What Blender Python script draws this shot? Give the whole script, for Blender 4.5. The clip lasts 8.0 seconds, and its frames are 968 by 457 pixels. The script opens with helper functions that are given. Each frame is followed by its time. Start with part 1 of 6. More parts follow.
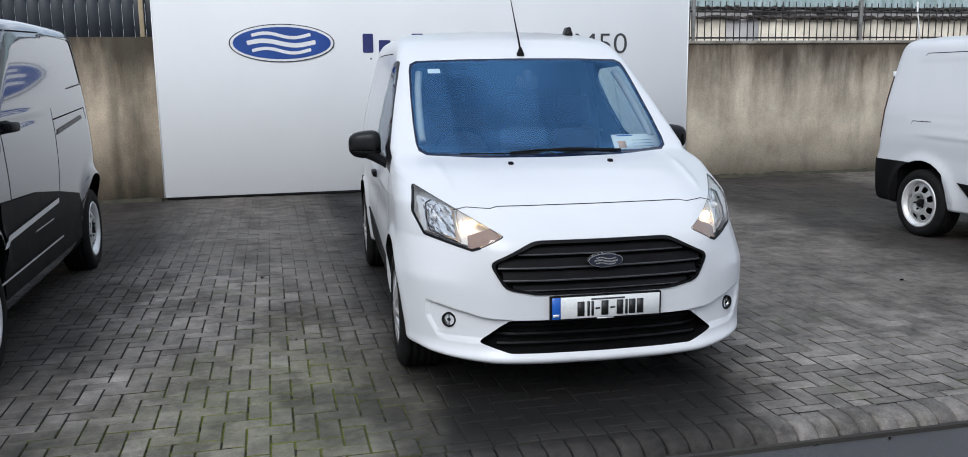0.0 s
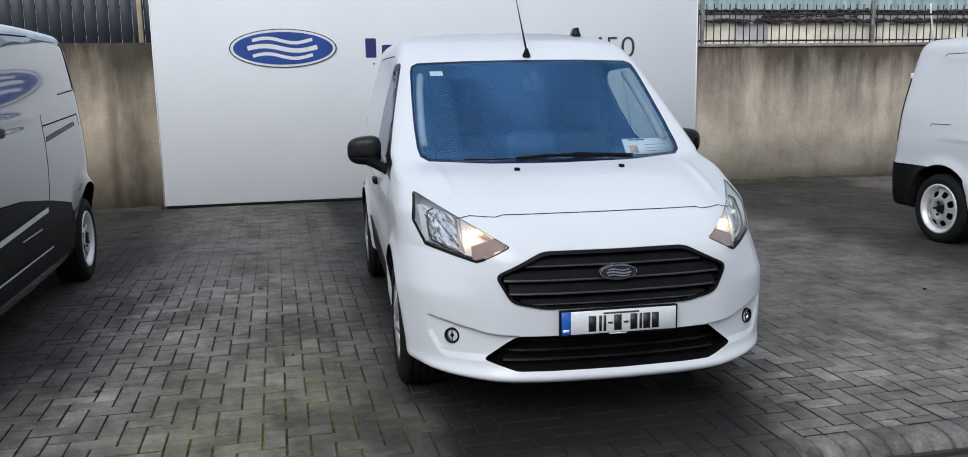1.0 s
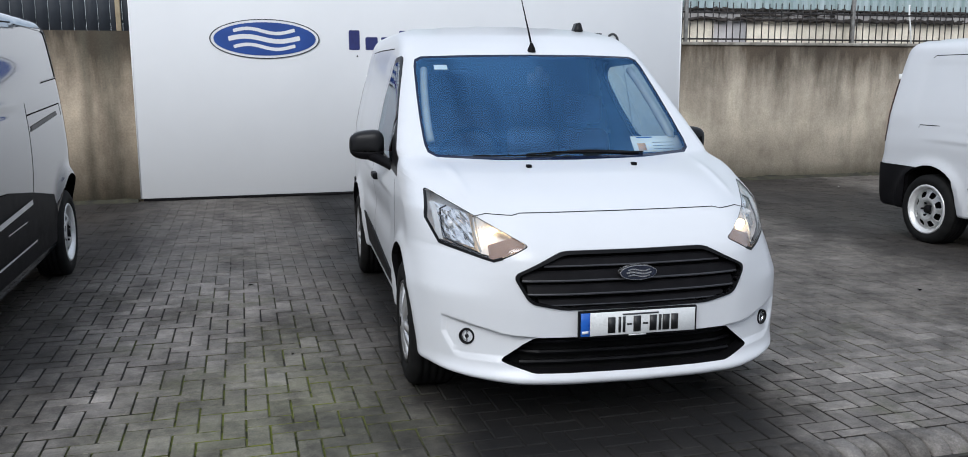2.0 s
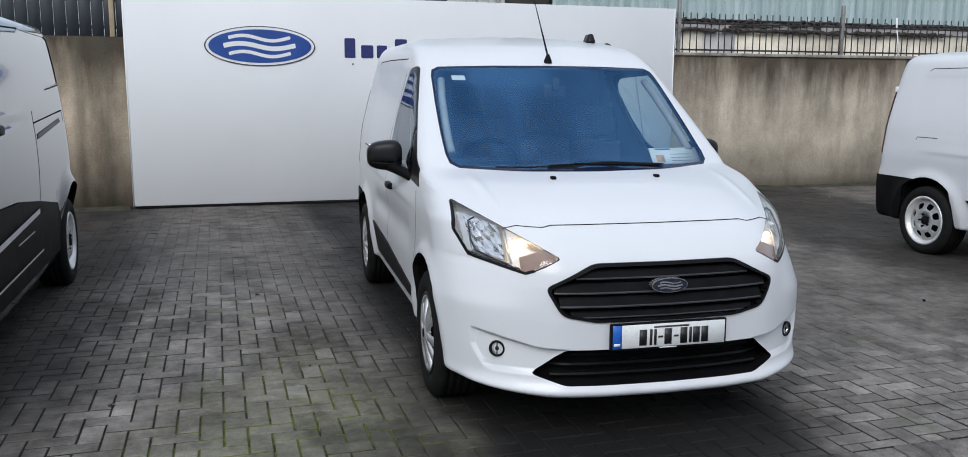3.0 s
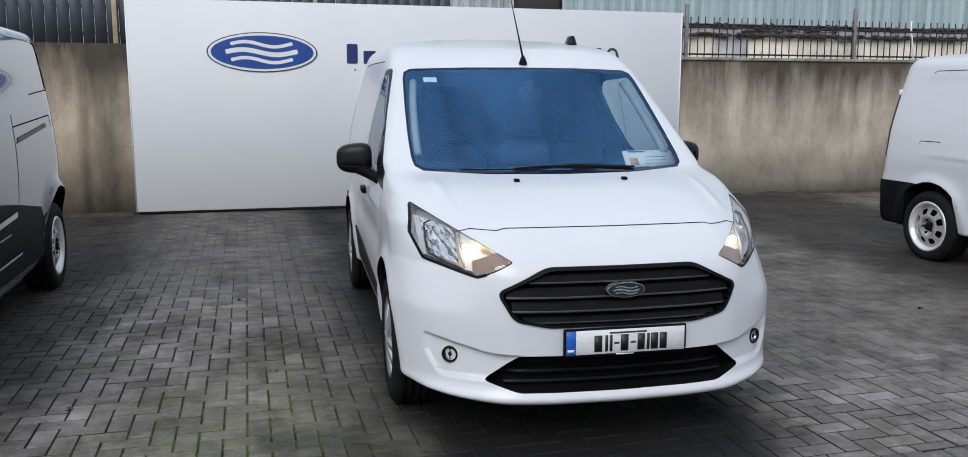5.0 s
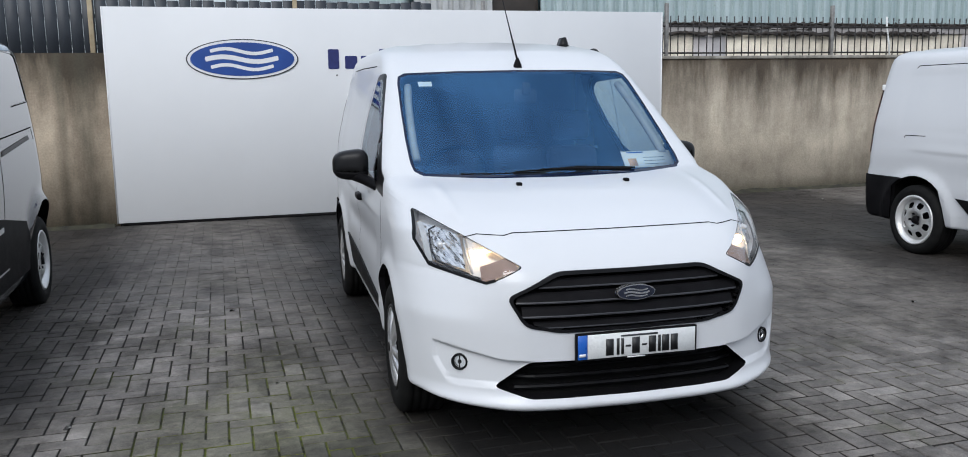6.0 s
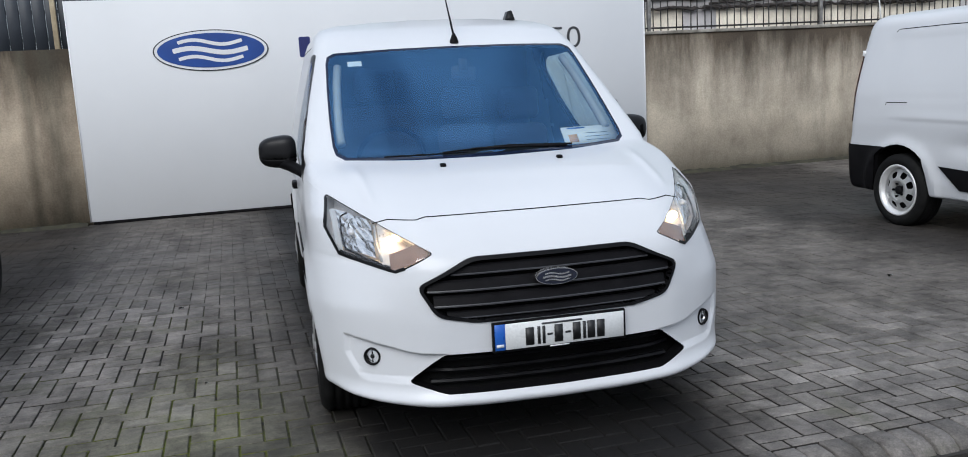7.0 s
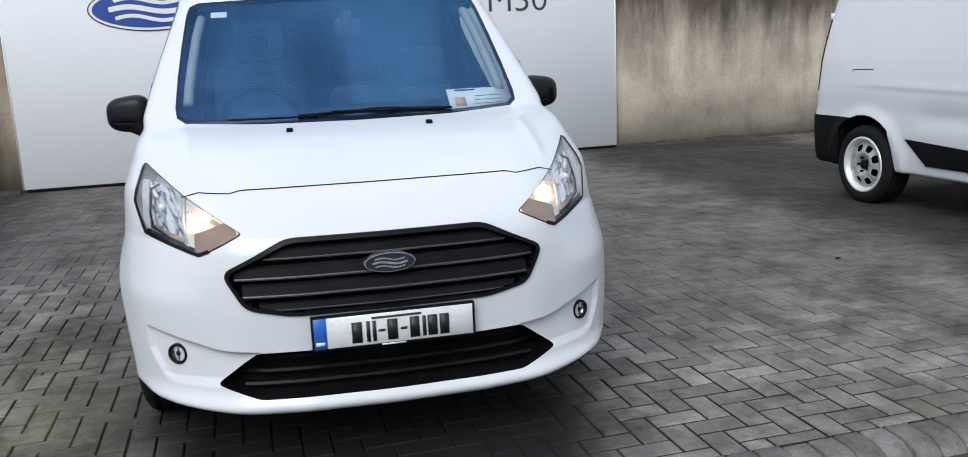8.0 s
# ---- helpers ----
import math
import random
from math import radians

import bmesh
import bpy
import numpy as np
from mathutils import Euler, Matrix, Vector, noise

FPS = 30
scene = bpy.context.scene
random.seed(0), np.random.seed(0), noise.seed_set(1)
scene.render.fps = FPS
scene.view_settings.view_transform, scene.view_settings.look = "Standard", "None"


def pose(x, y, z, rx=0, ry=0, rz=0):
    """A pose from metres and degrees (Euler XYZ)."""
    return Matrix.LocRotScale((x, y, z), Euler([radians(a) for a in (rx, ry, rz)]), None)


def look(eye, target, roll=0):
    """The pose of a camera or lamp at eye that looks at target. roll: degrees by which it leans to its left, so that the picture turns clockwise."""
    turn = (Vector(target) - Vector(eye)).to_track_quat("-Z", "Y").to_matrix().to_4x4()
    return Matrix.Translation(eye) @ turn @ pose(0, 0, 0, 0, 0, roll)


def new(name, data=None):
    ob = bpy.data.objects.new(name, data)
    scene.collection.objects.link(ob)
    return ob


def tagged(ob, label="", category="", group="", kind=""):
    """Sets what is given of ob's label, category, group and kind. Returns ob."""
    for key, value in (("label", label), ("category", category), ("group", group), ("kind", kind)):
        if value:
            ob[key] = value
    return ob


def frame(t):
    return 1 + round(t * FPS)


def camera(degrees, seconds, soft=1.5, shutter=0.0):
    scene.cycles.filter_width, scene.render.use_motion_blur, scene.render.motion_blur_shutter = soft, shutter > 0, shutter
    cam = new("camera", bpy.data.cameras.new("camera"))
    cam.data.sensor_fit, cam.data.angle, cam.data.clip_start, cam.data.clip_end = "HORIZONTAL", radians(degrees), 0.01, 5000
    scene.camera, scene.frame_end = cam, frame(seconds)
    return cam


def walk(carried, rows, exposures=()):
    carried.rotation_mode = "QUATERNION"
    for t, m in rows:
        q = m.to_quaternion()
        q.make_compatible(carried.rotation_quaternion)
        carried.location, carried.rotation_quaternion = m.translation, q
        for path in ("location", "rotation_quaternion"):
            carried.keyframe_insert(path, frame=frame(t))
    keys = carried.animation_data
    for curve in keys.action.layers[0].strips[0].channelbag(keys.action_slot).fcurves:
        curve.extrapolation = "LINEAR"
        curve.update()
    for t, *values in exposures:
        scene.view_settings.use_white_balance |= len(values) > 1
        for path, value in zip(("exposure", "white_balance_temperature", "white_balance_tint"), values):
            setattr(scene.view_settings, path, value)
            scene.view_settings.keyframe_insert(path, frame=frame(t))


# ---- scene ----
cam = camera(57.6, 8.0, soft=0.9, shutter=0.15)
PATH = [
    (0, (-0.275, -0.684, 1.561), (0.184, 1.233, 1.219), -0.7),
    (0.2, (-0.256, -0.628, 1.563), (0.2, 1.29, 1.226), -0.9),
    (0.5, (-0.243, -0.56, 1.585), (0.213, 1.363, 1.276), -1.0),
    (0.8, (-0.225, -0.496, 1.555), (0.229, 1.427, 1.246), -0.8),
    (1, (-0.213, -0.451, 1.535), (0.233, 1.471, 1.208), -1.0),
    (1.2, (-0.215, -0.405, 1.504), (0.219, 1.518, 1.164), -0.8),
    (2.3, (-0.498, -0.268, 1.551), (0.052, 1.625, 1.213), 0.0),
    (2.5, (-0.55, -0.244, 1.555), (0.009, 1.647, 1.217), 0.0),
    (2.8, (-0.617, -0.234, 1.555), (-0.048, 1.655, 1.225), 0.2),
    (3, (-0.626, -0.223, 1.555), (-0.057, 1.667, 1.232), 0.3),
    (3.3, (-0.599, -0.23, 1.552), (0.022, 1.645, 1.234), 0.4),
    (3.5, (-0.559, -0.239, 1.543), (0.078, 1.629, 1.223), 0.3),
    (3.7, (-0.528, -0.253, 1.534), (0.11, 1.617, 1.219), 0.2),
    (4, (-0.428, -0.236, 1.53), (0.144, 1.656, 1.226), -0.1),
    (4.2, (-0.369, -0.231, 1.519), (0.145, 1.678, 1.217), -0.2),
    (5.3, (-0.294, -0.235, 1.524), (0.218, 1.673, 1.214), 0.3),
    (5.5, (-0.339, -0.205, 1.525), (0.175, 1.702, 1.212), 0.5),
    (5.8, (-0.401, -0.178, 1.522), (0.133, 1.725, 1.211), 0.4),
    (6, (-0.411, -0.157, 1.529), (0.152, 1.738, 1.228), -1.0),
    (6.2, (-0.409, -0.141, 1.514), (0.17, 1.75, 1.216), -1.5),
    (6.5, (-0.33, -0.111, 1.47), (0.241, 1.78, 1.157), -3.1),
    (6.8, (-0.111, -0.065, 1.458), (0.438, 1.829, 1.124), -3.8),
    (7, (0.055, -0.037, 1.462), (0.586, 1.863, 1.133), -3.1),
    (7.2, (0.177, -0.013, 1.431), (0.704, 1.887, 1.097), -3.4),
    (7.5, (0.408, 0.07, 1.354), (0.92, 1.969, 0.994), -3.4),
    (7.8, (0.636, 0.206, 1.351), (1.151, 2.102, 0.974), -2.8),
    (8, (0.783, 0.313, 1.365), (1.296, 2.206, 0.971), -2.6),
]
# the exposure drifts a little as the picture fills with white bodywork
STOPS = [(0, 0.03), (0.5, 0.0), (1, -0.10), (1.2, -0.04), (2.5, 0.03), (3, -0.05), (3.5, -0.10), (4, -0.13), (5.5, -0.06), (6, -0.04), (7, -0.05), (7.5, -0.01), (8, 0.12)]
walk(cam, [(t, look(eye, target, roll)) for t, eye, target, roll in PATH], STOPS)

# ---- light: soft grey daylight ----
SUN_AZ, SUN_EL = 214.0, 40.0
world = bpy.data.worlds.new("sky")
scene.world = world
world.use_nodes = True
wn, wl = world.node_tree.nodes, world.node_tree.links
sky = wn.new("ShaderNodeTexSky")
sky.sky_type, sky.sun_disc = "NISHITA", False
sky.sun_elevation, sky.sun_rotation = radians(SUN_EL), radians(SUN_AZ)
sky.air_density, sky.dust_density, sky.ozone_density = 1.0, 2.0, 1.0
# broken soft cloud over the blue
wtc = wn.new("ShaderNodeTexCoord")
cloud = wn.new("ShaderNodeTexNoise")
cloud.inputs["Scale"].default_value, cloud.inputs["Detail"].default_value, cloud.inputs["Roughness"].default_value = 4.2, 6.0, 0.55
wl.new(wtc.outputs["Generated"], cloud.inputs["Vector"])
cover = wn.new("ShaderNodeValToRGB")
cover.color_ramp.elements[0].position, cover.color_ramp.elements[1].position = 0.33, 0.64
cover.color_ramp.elements[0].color = (0.22, 0.22, 0.22, 1)
wl.new(cloud.outputs["Fac"], cover.inputs[0])
whole = wn.new("ShaderNodeMix")
whole.data_type = "RGBA"
wl.new(cover.outputs[0], whole.inputs[0])
wl.new(sky.outputs[0], whole.inputs[6])
whole.inputs[7].default_value = (6.87, 7.62, 8.82, 1)
# an overcast sky is two to three times as bright overhead as at the horizon
height = wn.new("ShaderNodeSeparateXYZ")
wl.new(wtc.outputs["Generated"], height.inputs[0])
rise = wn.new("ShaderNodeMapRange")
rise.inputs["To Min"].default_value, rise.inputs["To Max"].default_value = 0.74, 1.32
wl.new(height.outputs[2], rise.inputs["Value"])
dome = wn.new("ShaderNodeVectorMath")
dome.operation = "SCALE"
wl.new(whole.outputs[2], dome.inputs[0])
wl.new(rise.outputs[0], dome.inputs["Scale"])
wl.new(dome.outputs[0], wn["Background"].inputs[0])
wn["Background"].inputs[1].default_value = 0.137
sun_data = bpy.data.lights.new("sun", "SUN")
sun_data.energy, sun_data.angle, sun_data.color = 1.75, radians(36), (0.945, 0.975, 1.0)
sun = new("sun", sun_data)
_az, _el = radians(SUN_AZ), radians(SUN_EL)
sun.matrix_world = look((0, 0, 30), (-math.sin(_az) * math.cos(_el), -math.cos(_az) * math.cos(_el), 30 - math.sin(_el)))

# ---- materials ----
def nodes_of(name):
    m = bpy.data.materials.new(name)
    m.use_nodes = True
    t = m.node_tree
    return m, t.nodes, t.links, t.nodes["Principled BSDF"]


def noise_node(n, l, scale, detail=5.0, rough=0.55, coord="Object", stretch=None):
    tc = n.new("ShaderNodeTexCoord")
    tex = n.new("ShaderNodeTexNoise")
    tex.inputs["Scale"].default_value, tex.inputs["Detail"].default_value, tex.inputs["Roughness"].default_value = scale, detail, rough
    if stretch:
        mp = n.new("ShaderNodeMapping")
        mp.inputs["Scale"].default_value = stretch
        l.new(tc.outputs[coord], mp.inputs[0])
        l.new(mp.outputs[0], tex.inputs["Vector"])
    else:
        l.new(tc.outputs[coord], tex.inputs["Vector"])
    return tex


def ramp(n, l, src, stops):
    r = n.new("ShaderNodeValToRGB")
    while len(r.color_ramp.elements) < len(stops):
        r.color_ramp.elements.new(0.5)
    for e, (p, c) in zip(r.color_ramp.elements, stops):
        e.position, e.color = p, (*c, 1) if len(c) == 3 else c
    l.new(src, r.inputs[0])
    return r


def mixed(n, l, fac, a, b, how="MIX"):
    m = n.new("ShaderNodeMix")
    m.data_type, m.blend_type = "RGBA", how
    for sock, v in ((m.inputs[0], fac), (m.inputs[6], a), (m.inputs[7], b)):
        if isinstance(v, (int, float)):
            sock.default_value = v
        elif isinstance(v, tuple):
            sock.default_value = (*v, 1)
        else:
            l.new(v, sock)
    return m.outputs[2]


def bump(n, l, p, height, strength, dist=0.01):
    b = n.new("ShaderNodeBump")
    b.inputs["Strength"].default_value, b.inputs["Distance"].default_value = strength, dist
    l.new(height, b.inputs["Height"])
    l.new(b.outputs[0], p.inputs["Normal"])


def surface(name, c1, c2, scale=6.0, rough=0.5, metal=0.0, coat=0.0, fine=120.0, relief=0.0, rough_var=0.1, spec=0.5):
    """A plain surface with soft variation at two scales."""
    m, n, l, p = nodes_of(name)
    big, small = noise_node(n, l, scale), noise_node(n, l, fine, 3.0)
    base = ramp(n, l, big.outputs["Fac"], [(0.35, c1), (0.65, c2)]).outputs[0]
    speck = ramp(n, l, small.outputs["Fac"], [(0.3, (0.9, 0.9, 0.9)), (0.7, (1.0, 1.0, 1.0))]).outputs[0]
    l.new(mixed(n, l, 1.0, base, speck, "MULTIPLY"), p.inputs["Base Color"])
    rr = n.new("ShaderNodeMapRange")
    rr.inputs["To Min"].default_value, rr.inputs["To Max"].default_value = max(0.02, rough - rough_var), min(1.0, rough + rough_var)
    l.new(big.outputs["Fac"], rr.inputs["Value"])
    l.new(rr.outputs[0], p.inputs["Roughness"])
    p.inputs["Metallic"].default_value, p.inputs["Coat Weight"].default_value, p.inputs["Coat Roughness"].default_value = metal, coat, 0.04
    p.inputs["Specular IOR Level"].default_value = spec
    if relief:
        bump(n, l, p, small.outputs["Fac"], relief, 0.002)
    return m


def pane(name, tint, shine, share):
    """Thin coated glass: tinted see-through with a fixed share of mirror gloss."""
    m, n, l, p = nodes_of(name)
    n.remove(p)
    clear, gloss, both = n.new("ShaderNodeBsdfTransparent"), n.new("ShaderNodeBsdfGlossy"), n.new("ShaderNodeMixShader")
    clear.inputs[0].default_value, gloss.inputs[0].default_value = (*tint, 1), (*shine, 1)
    gloss.inputs["Roughness"].default_value = 0.03
    edge = n.new("ShaderNodeLayerWeight")
    steep = n.new("ShaderNodeMath")
    steep.operation, steep.inputs[1].default_value = "POWER", 4.0
    l.new(edge.outputs["Facing"], steep.inputs[0])
    amount = n.new("ShaderNodeMath")
    amount.operation, amount.inputs[1].default_value, amount.inputs[2].default_value = "MULTIPLY_ADD", 0.6, share
    amount.use_clamp = True
    l.new(steep.outputs[0], amount.inputs[0])
    l.new(amount.outputs[0], both.inputs[0])
    l.new(clear.outputs[0], both.inputs[1])
    l.new(gloss.outputs[0], both.inputs[2])
    l.new(both.outputs[0], n["Material Output"].inputs[0])
    return m


def glow(name, colour, power):
    m, n, l, p = nodes_of(name)
    p.inputs["Base Color"].default_value = (*colour, 1)
    p.inputs["Emission Color"].default_value = (*colour, 1)
    p.inputs["Emission Strength"].default_value = power
    return m


WHITE_PAINT = surface("white_car_paint", (0.652, 0.662, 0.675), (0.628, 0.638, 0.653), 1.3, 0.34, 0, 0.35, 700, rough_var=0.04, spec=0.35)
GREY_PAINT = surface("grey_metallic_paint", (0.066, 0.071, 0.082), (0.078, 0.084, 0.095), 2.0, 0.10, 0.68, 0.9, 900, rough_var=0.02)
BLACK_PLASTIC = surface("black_grained_plastic", (0.0055, 0.0053, 0.0060), (0.0095, 0.0092, 0.0102), 9, 0.48, 0, 0, 500, 0.15, spec=0.06)
MIRROR_BLACK = surface("semi_gloss_black_plastic", (0.010, 0.010, 0.011), (0.014, 0.014, 0.015), 9, 0.34, 0, 0.0, 400, 0.1, spec=0.18)
GLOSS_BLACK = surface("satin_black_plastic", (0.006, 0.006, 0.0068), (0.010, 0.010, 0.0108), 9, 0.32, 0, 0.0, 300, spec=0.10)
DARK_VOID = surface("dark_cavity", (0.003, 0.003, 0.003), (0.006, 0.006, 0.006), 9, 0.8, spec=0.05)
RUBBER = surface("tyre_rubber", (0.008, 0.008, 0.008), (0.014, 0.014, 0.0136), 14, 0.70, 0, 0, 250, 0.2, spec=0.10)
SILVER = surface("silver_wheel_paint", (0.60, 0.60, 0.60), (0.70, 0.70, 0.71), 9, 0.32, 0.7, 0.3)
SATIN = surface("crystal_lamp_reflector", (0.74, 0.74, 0.74), (0.86, 0.86, 0.85), 40, 0.16, 0.9)
STEEL = surface("silver_steel_wheel_paint", (0.72, 0.72, 0.71), (0.82, 0.82, 0.81), 12, 0.34, 0.35, 0.2, 200)
CHROME = surface("chrome", (0.75, 0.75, 0.76), (0.82, 0.82, 0.83), 20, 0.09, 1.0, rough_var=0.03)
REFLECTOR = surface("lamp_reflector", (0.70, 0.70, 0.71), (0.84, 0.84, 0.85), 60, 0.34, 0.25, rough_var=0.08)
CABIN = surface("charcoal_cabin_plastic", (0.006, 0.0065, 0.008), (0.011, 0.0115, 0.013), 8, 0.6, 0, 0, 400, 0.2)
LINING = surface("grey_headlining_cloth", (0.036, 0.039, 0.043), (0.046, 0.049, 0.054), 10, 0.9, 0, 0, 500, 0.2)
CLOTH = surface("dark_grey_seat_cloth", (0.006, 0.0065, 0.008), (0.012, 0.0125, 0.014), 30, 0.9, 0, 0, 600, 0.3)
LIGHT_TRIM = surface("pale_grey_pillar_trim", (0.38, 0.39, 0.40), (0.45, 0.46, 0.46), 12, 0.6)
WINDSCREEN = pane("blue_coated_windscreen_glass", (0.90, 1.0, 0.98), (0.098, 0.250, 0.480), 0.36)
SIDE_GLASS = pane("tinted_side_glass", (0.86, 0.97, 0.93), (0.85, 0.92, 1.0), 0.12)
CLEAR = pane("clear_lens", (0.93, 0.94, 0.95), (1.0, 1.0, 1.0), 0.06)
FRIT = surface("black_glass_border", (0.008, 0.014, 0.035), (0.012, 0.020, 0.048), 9, 0.10, 0, 0.0, rough_var=0.03, spec=0.15)
AMBER = surface("smoky_amber_lens", (0.20, 0.115, 0.075), (0.29, 0.175, 0.12), 40, 0.2, 0, 0.6)
RED_LENS = surface("red_lamp_lens", (0.14, 0.010, 0.010), (0.20, 0.014, 0.014), 25, 0.15, 0, 0.6)
# a little of the bulb's warm glow is put into this base colour
WARM_BOWL = surface("glow_tinted_lamp_bowl", (0.60, 0.55, 0.49), (0.70, 0.66, 0.60), 60, 0.30, 0.7)
LAMP_ON = glow("lit_bulb", (1.0, 0.66, 0.32), 60.0)
PAPER = surface("printed_card", (0.90, 0.90, 0.88), (0.86, 0.87, 0.86), 18, 0.7)
PLATE_WHITE = surface("number_plate_white", (0.68, 0.69, 0.68), (0.74, 0.75, 0.74), 10, 0.3, 0, 0.4)
PLATE_BLUE = surface("number_plate_blue", (0.012, 0.10, 0.45), (0.016, 0.13, 0.52), 10, 0.3, 0, 0.4)
INK = surface("black_ink", (0.010, 0.010, 0.011), (0.016, 0.016, 0.016), 20, 0.5)
GREY_INK = surface("dark_grey_lettering", (0.035, 0.037, 0.042), (0.05, 0.05, 0.055), 20, 0.5)
NAVY = surface("navy_lettering", (0.016, 0.022, 0.12), (0.022, 0.03, 0.15), 20, 0.45)
SIGN_BLUE = surface("sign_blue", (0.010, 0.055, 0.26), (0.014, 0.07, 0.31), 4, 0.4, 0, 0.2)
SIGN_WHITE = surface("sign_white", (0.78, 0.79, 0.80), (0.82, 0.82, 0.82), 8, 0.4)
ORANGE_INK = surface("orange_ink", (0.75, 0.38, 0.12), (0.8, 0.45, 0.2), 20, 0.6)


def panel_material():
    m, n, l, p = nodes_of("white_sheet_panel")
    big = noise_node(n, l, 0.7, 4)
    streak = noise_node(n, l, 3.0, 6, 0.6, stretch=(1.2, 1.2, 0.15))
    base = ramp(n, l, big.outputs["Fac"], [(0.3, (0.630, 0.640, 0.651)), (0.7, (0.675, 0.684, 0.693))]).outputs[0]
    dirt = ramp(n, l, streak.outputs["Fac"], [(0.30, (0.995, 0.995, 0.993)), (0.60, (1, 1, 1))]).outputs[0]
    l.new(mixed(n, l, 1.0, base, dirt, "MULTIPLY"), p.inputs["Base Color"])
    p.inputs["Roughness"].default_value, p.inputs["Specular IOR Level"].default_value = 0.5, 0.2
    return m


def render_wall_material(name, light, mid, dark, top, depth, runs=(), sway=1.6):
    """Stained sand-cement render: dark run-off streaks that hang from the coping, mottled paler areas below."""
    m, n, l, p = nodes_of(name)
    tc = n.new("ShaderNodeTexCoord")
    sep = n.new("ShaderNodeSeparateXYZ")
    l.new(tc.outputs["Object"], sep.inputs[0])
    mott, fine = noise_node(n, l, 1.6, 7, 0.62), noise_node(n, l, 45, 4, 0.6)
    run = noise_node(n, l, 2.2, 6, 0.65, stretch=(2.0, 2.0, 0.30))
    wide = noise_node(n, l, 0.55, 3, 0.5, stretch=(1.6, 1.6, 0.12))
    base = ramp(n, l, mott.outputs["Fac"], [(0.30, mid), (0.52, light), (0.75, tuple(min(1, c * 1.18) for c in light))]).outputs[0]
    # length of the run-off below the coping varies along the wall
    drop = n.new("ShaderNodeMapRange")
    drop.inputs["From Min"].default_value, drop.inputs["From Max"].default_value = top - depth, top
    l.new(sep.outputs[2], drop.inputs["Value"])
    add = n.new("ShaderNodeMath")
    add.operation = "ADD"
    l.new(drop.outputs[0], add.inputs[0])
    sub = n.new("ShaderNodeMath")
    sub.operation = "MULTIPLY_ADD"
    sub.inputs[1].default_value, sub.inputs[2].default_value = 1.0, -0.5
    l.new(run.outputs["Fac"], sub.inputs[0])
    l.new(sub.outputs[0], add.inputs[1])
    more = n.new("ShaderNodeMath")
    more.operation = "MULTIPLY_ADD"
    more.inputs[1].default_value, more.inputs[2].default_value = sway, -sway / 2
    l.new(wide.outputs["Fac"], more.inputs[0])
    tot = n.new("ShaderNodeMath")
    tot.operation = "ADD"
    l.new(add.outputs[0], tot.inputs[0])
    l.new(more.outputs[0], tot.inputs[1])
    stain = ramp(n, l, tot.outputs[0], [(0.10, (0, 0, 0)), (0.50, (0.40, 0.40, 0.40)), (0.95, (1, 1, 1))]).outputs[0]
    col = mixed(n, l, stain, base, dark)
    for x, w in runs:
        # a long green-black run below a leak in the coping
        off = n.new("ShaderNodeMath")
        off.operation, off.inputs[1].default_value = "SUBTRACT", x
        l.new(sep.outputs[0], off.inputs[0])
        dist = n.new("ShaderNodeMath")
        dist.operation = "ABSOLUTE"
        l.new(off.outputs[0], dist.inputs[0])
        near = n.new("ShaderNodeMapRange")
        near.interpolation_type = "SMOOTHSTEP"
        near.inputs["From Min"].default_value, near.inputs["From Max"].default_value = w, 0.0
        l.new(dist.outputs[0], near.inputs["Value"])
        part_of = n.new("ShaderNodeMath")
        part_of.operation = "MULTIPLY"
        l.new(near.outputs[0], part_of.inputs[0])
        l.new(run.outputs["Fac"], part_of.inputs[1])
        col = mixed(n, l, part_of.outputs[0], col, (0.085, 0.078, 0.055))
    foot = n.new("ShaderNodeMapRange")
    foot.inputs["From Min"].default_value, foot.inputs["From Max"].default_value = 0.22, 0.0
    l.new(sep.outputs[2], foot.inputs["Value"])
    mul = n.new("ShaderNodeMath")
    mul.operation = "MULTIPLY"
    l.new(foot.outputs[0], mul.inputs[0])
    l.new(mott.outputs["Fac"], mul.inputs[1])
    col = mixed(n, l, mul.outputs[0], col, (0.06, 0.058, 0.03))
    # broad soot and lichen patches, drawn out by rain
    soot = noise_node(n, l, 1.15, 7, 0.68, stretch=(1.0, 1.0, 0.55))
    cloud = ramp(n, l, soot.outputs["Fac"], [(0.34, (0.60, 0.59, 0.57)), (0.50, (0.92, 0.91, 0.90)), (0.66, (1.14, 1.13, 1.11))]).outputs[0]
    col = mixed(n, l, 1.0, col, cloud, "MULTIPLY")
    speck = ramp(n, l, fine.outputs["Fac"], [(0.25, (0.78, 0.78, 0.78)), (0.7, (1.08, 1.08, 1.08))]).outputs[0]
    l.new(mixed(n, l, 1.0, col, speck, "MULTIPLY"), p.inputs["Base Color"])
    p.inputs["Roughness"].default_value = 0.9
    bump(n, l, p, fine.outputs["Fac"], 0.35, 0.004)
    return m


def math_node(n, l, how, a, b, c=None):
    m = n.new("ShaderNodeMath")
    m.operation = how
    for sock, v in zip(m.inputs, (a, b, c)):
        if isinstance(v, (int, float)):
            sock.default_value = v
        elif v is not None:
            l.new(v, sock)
    return m.outputs[0]


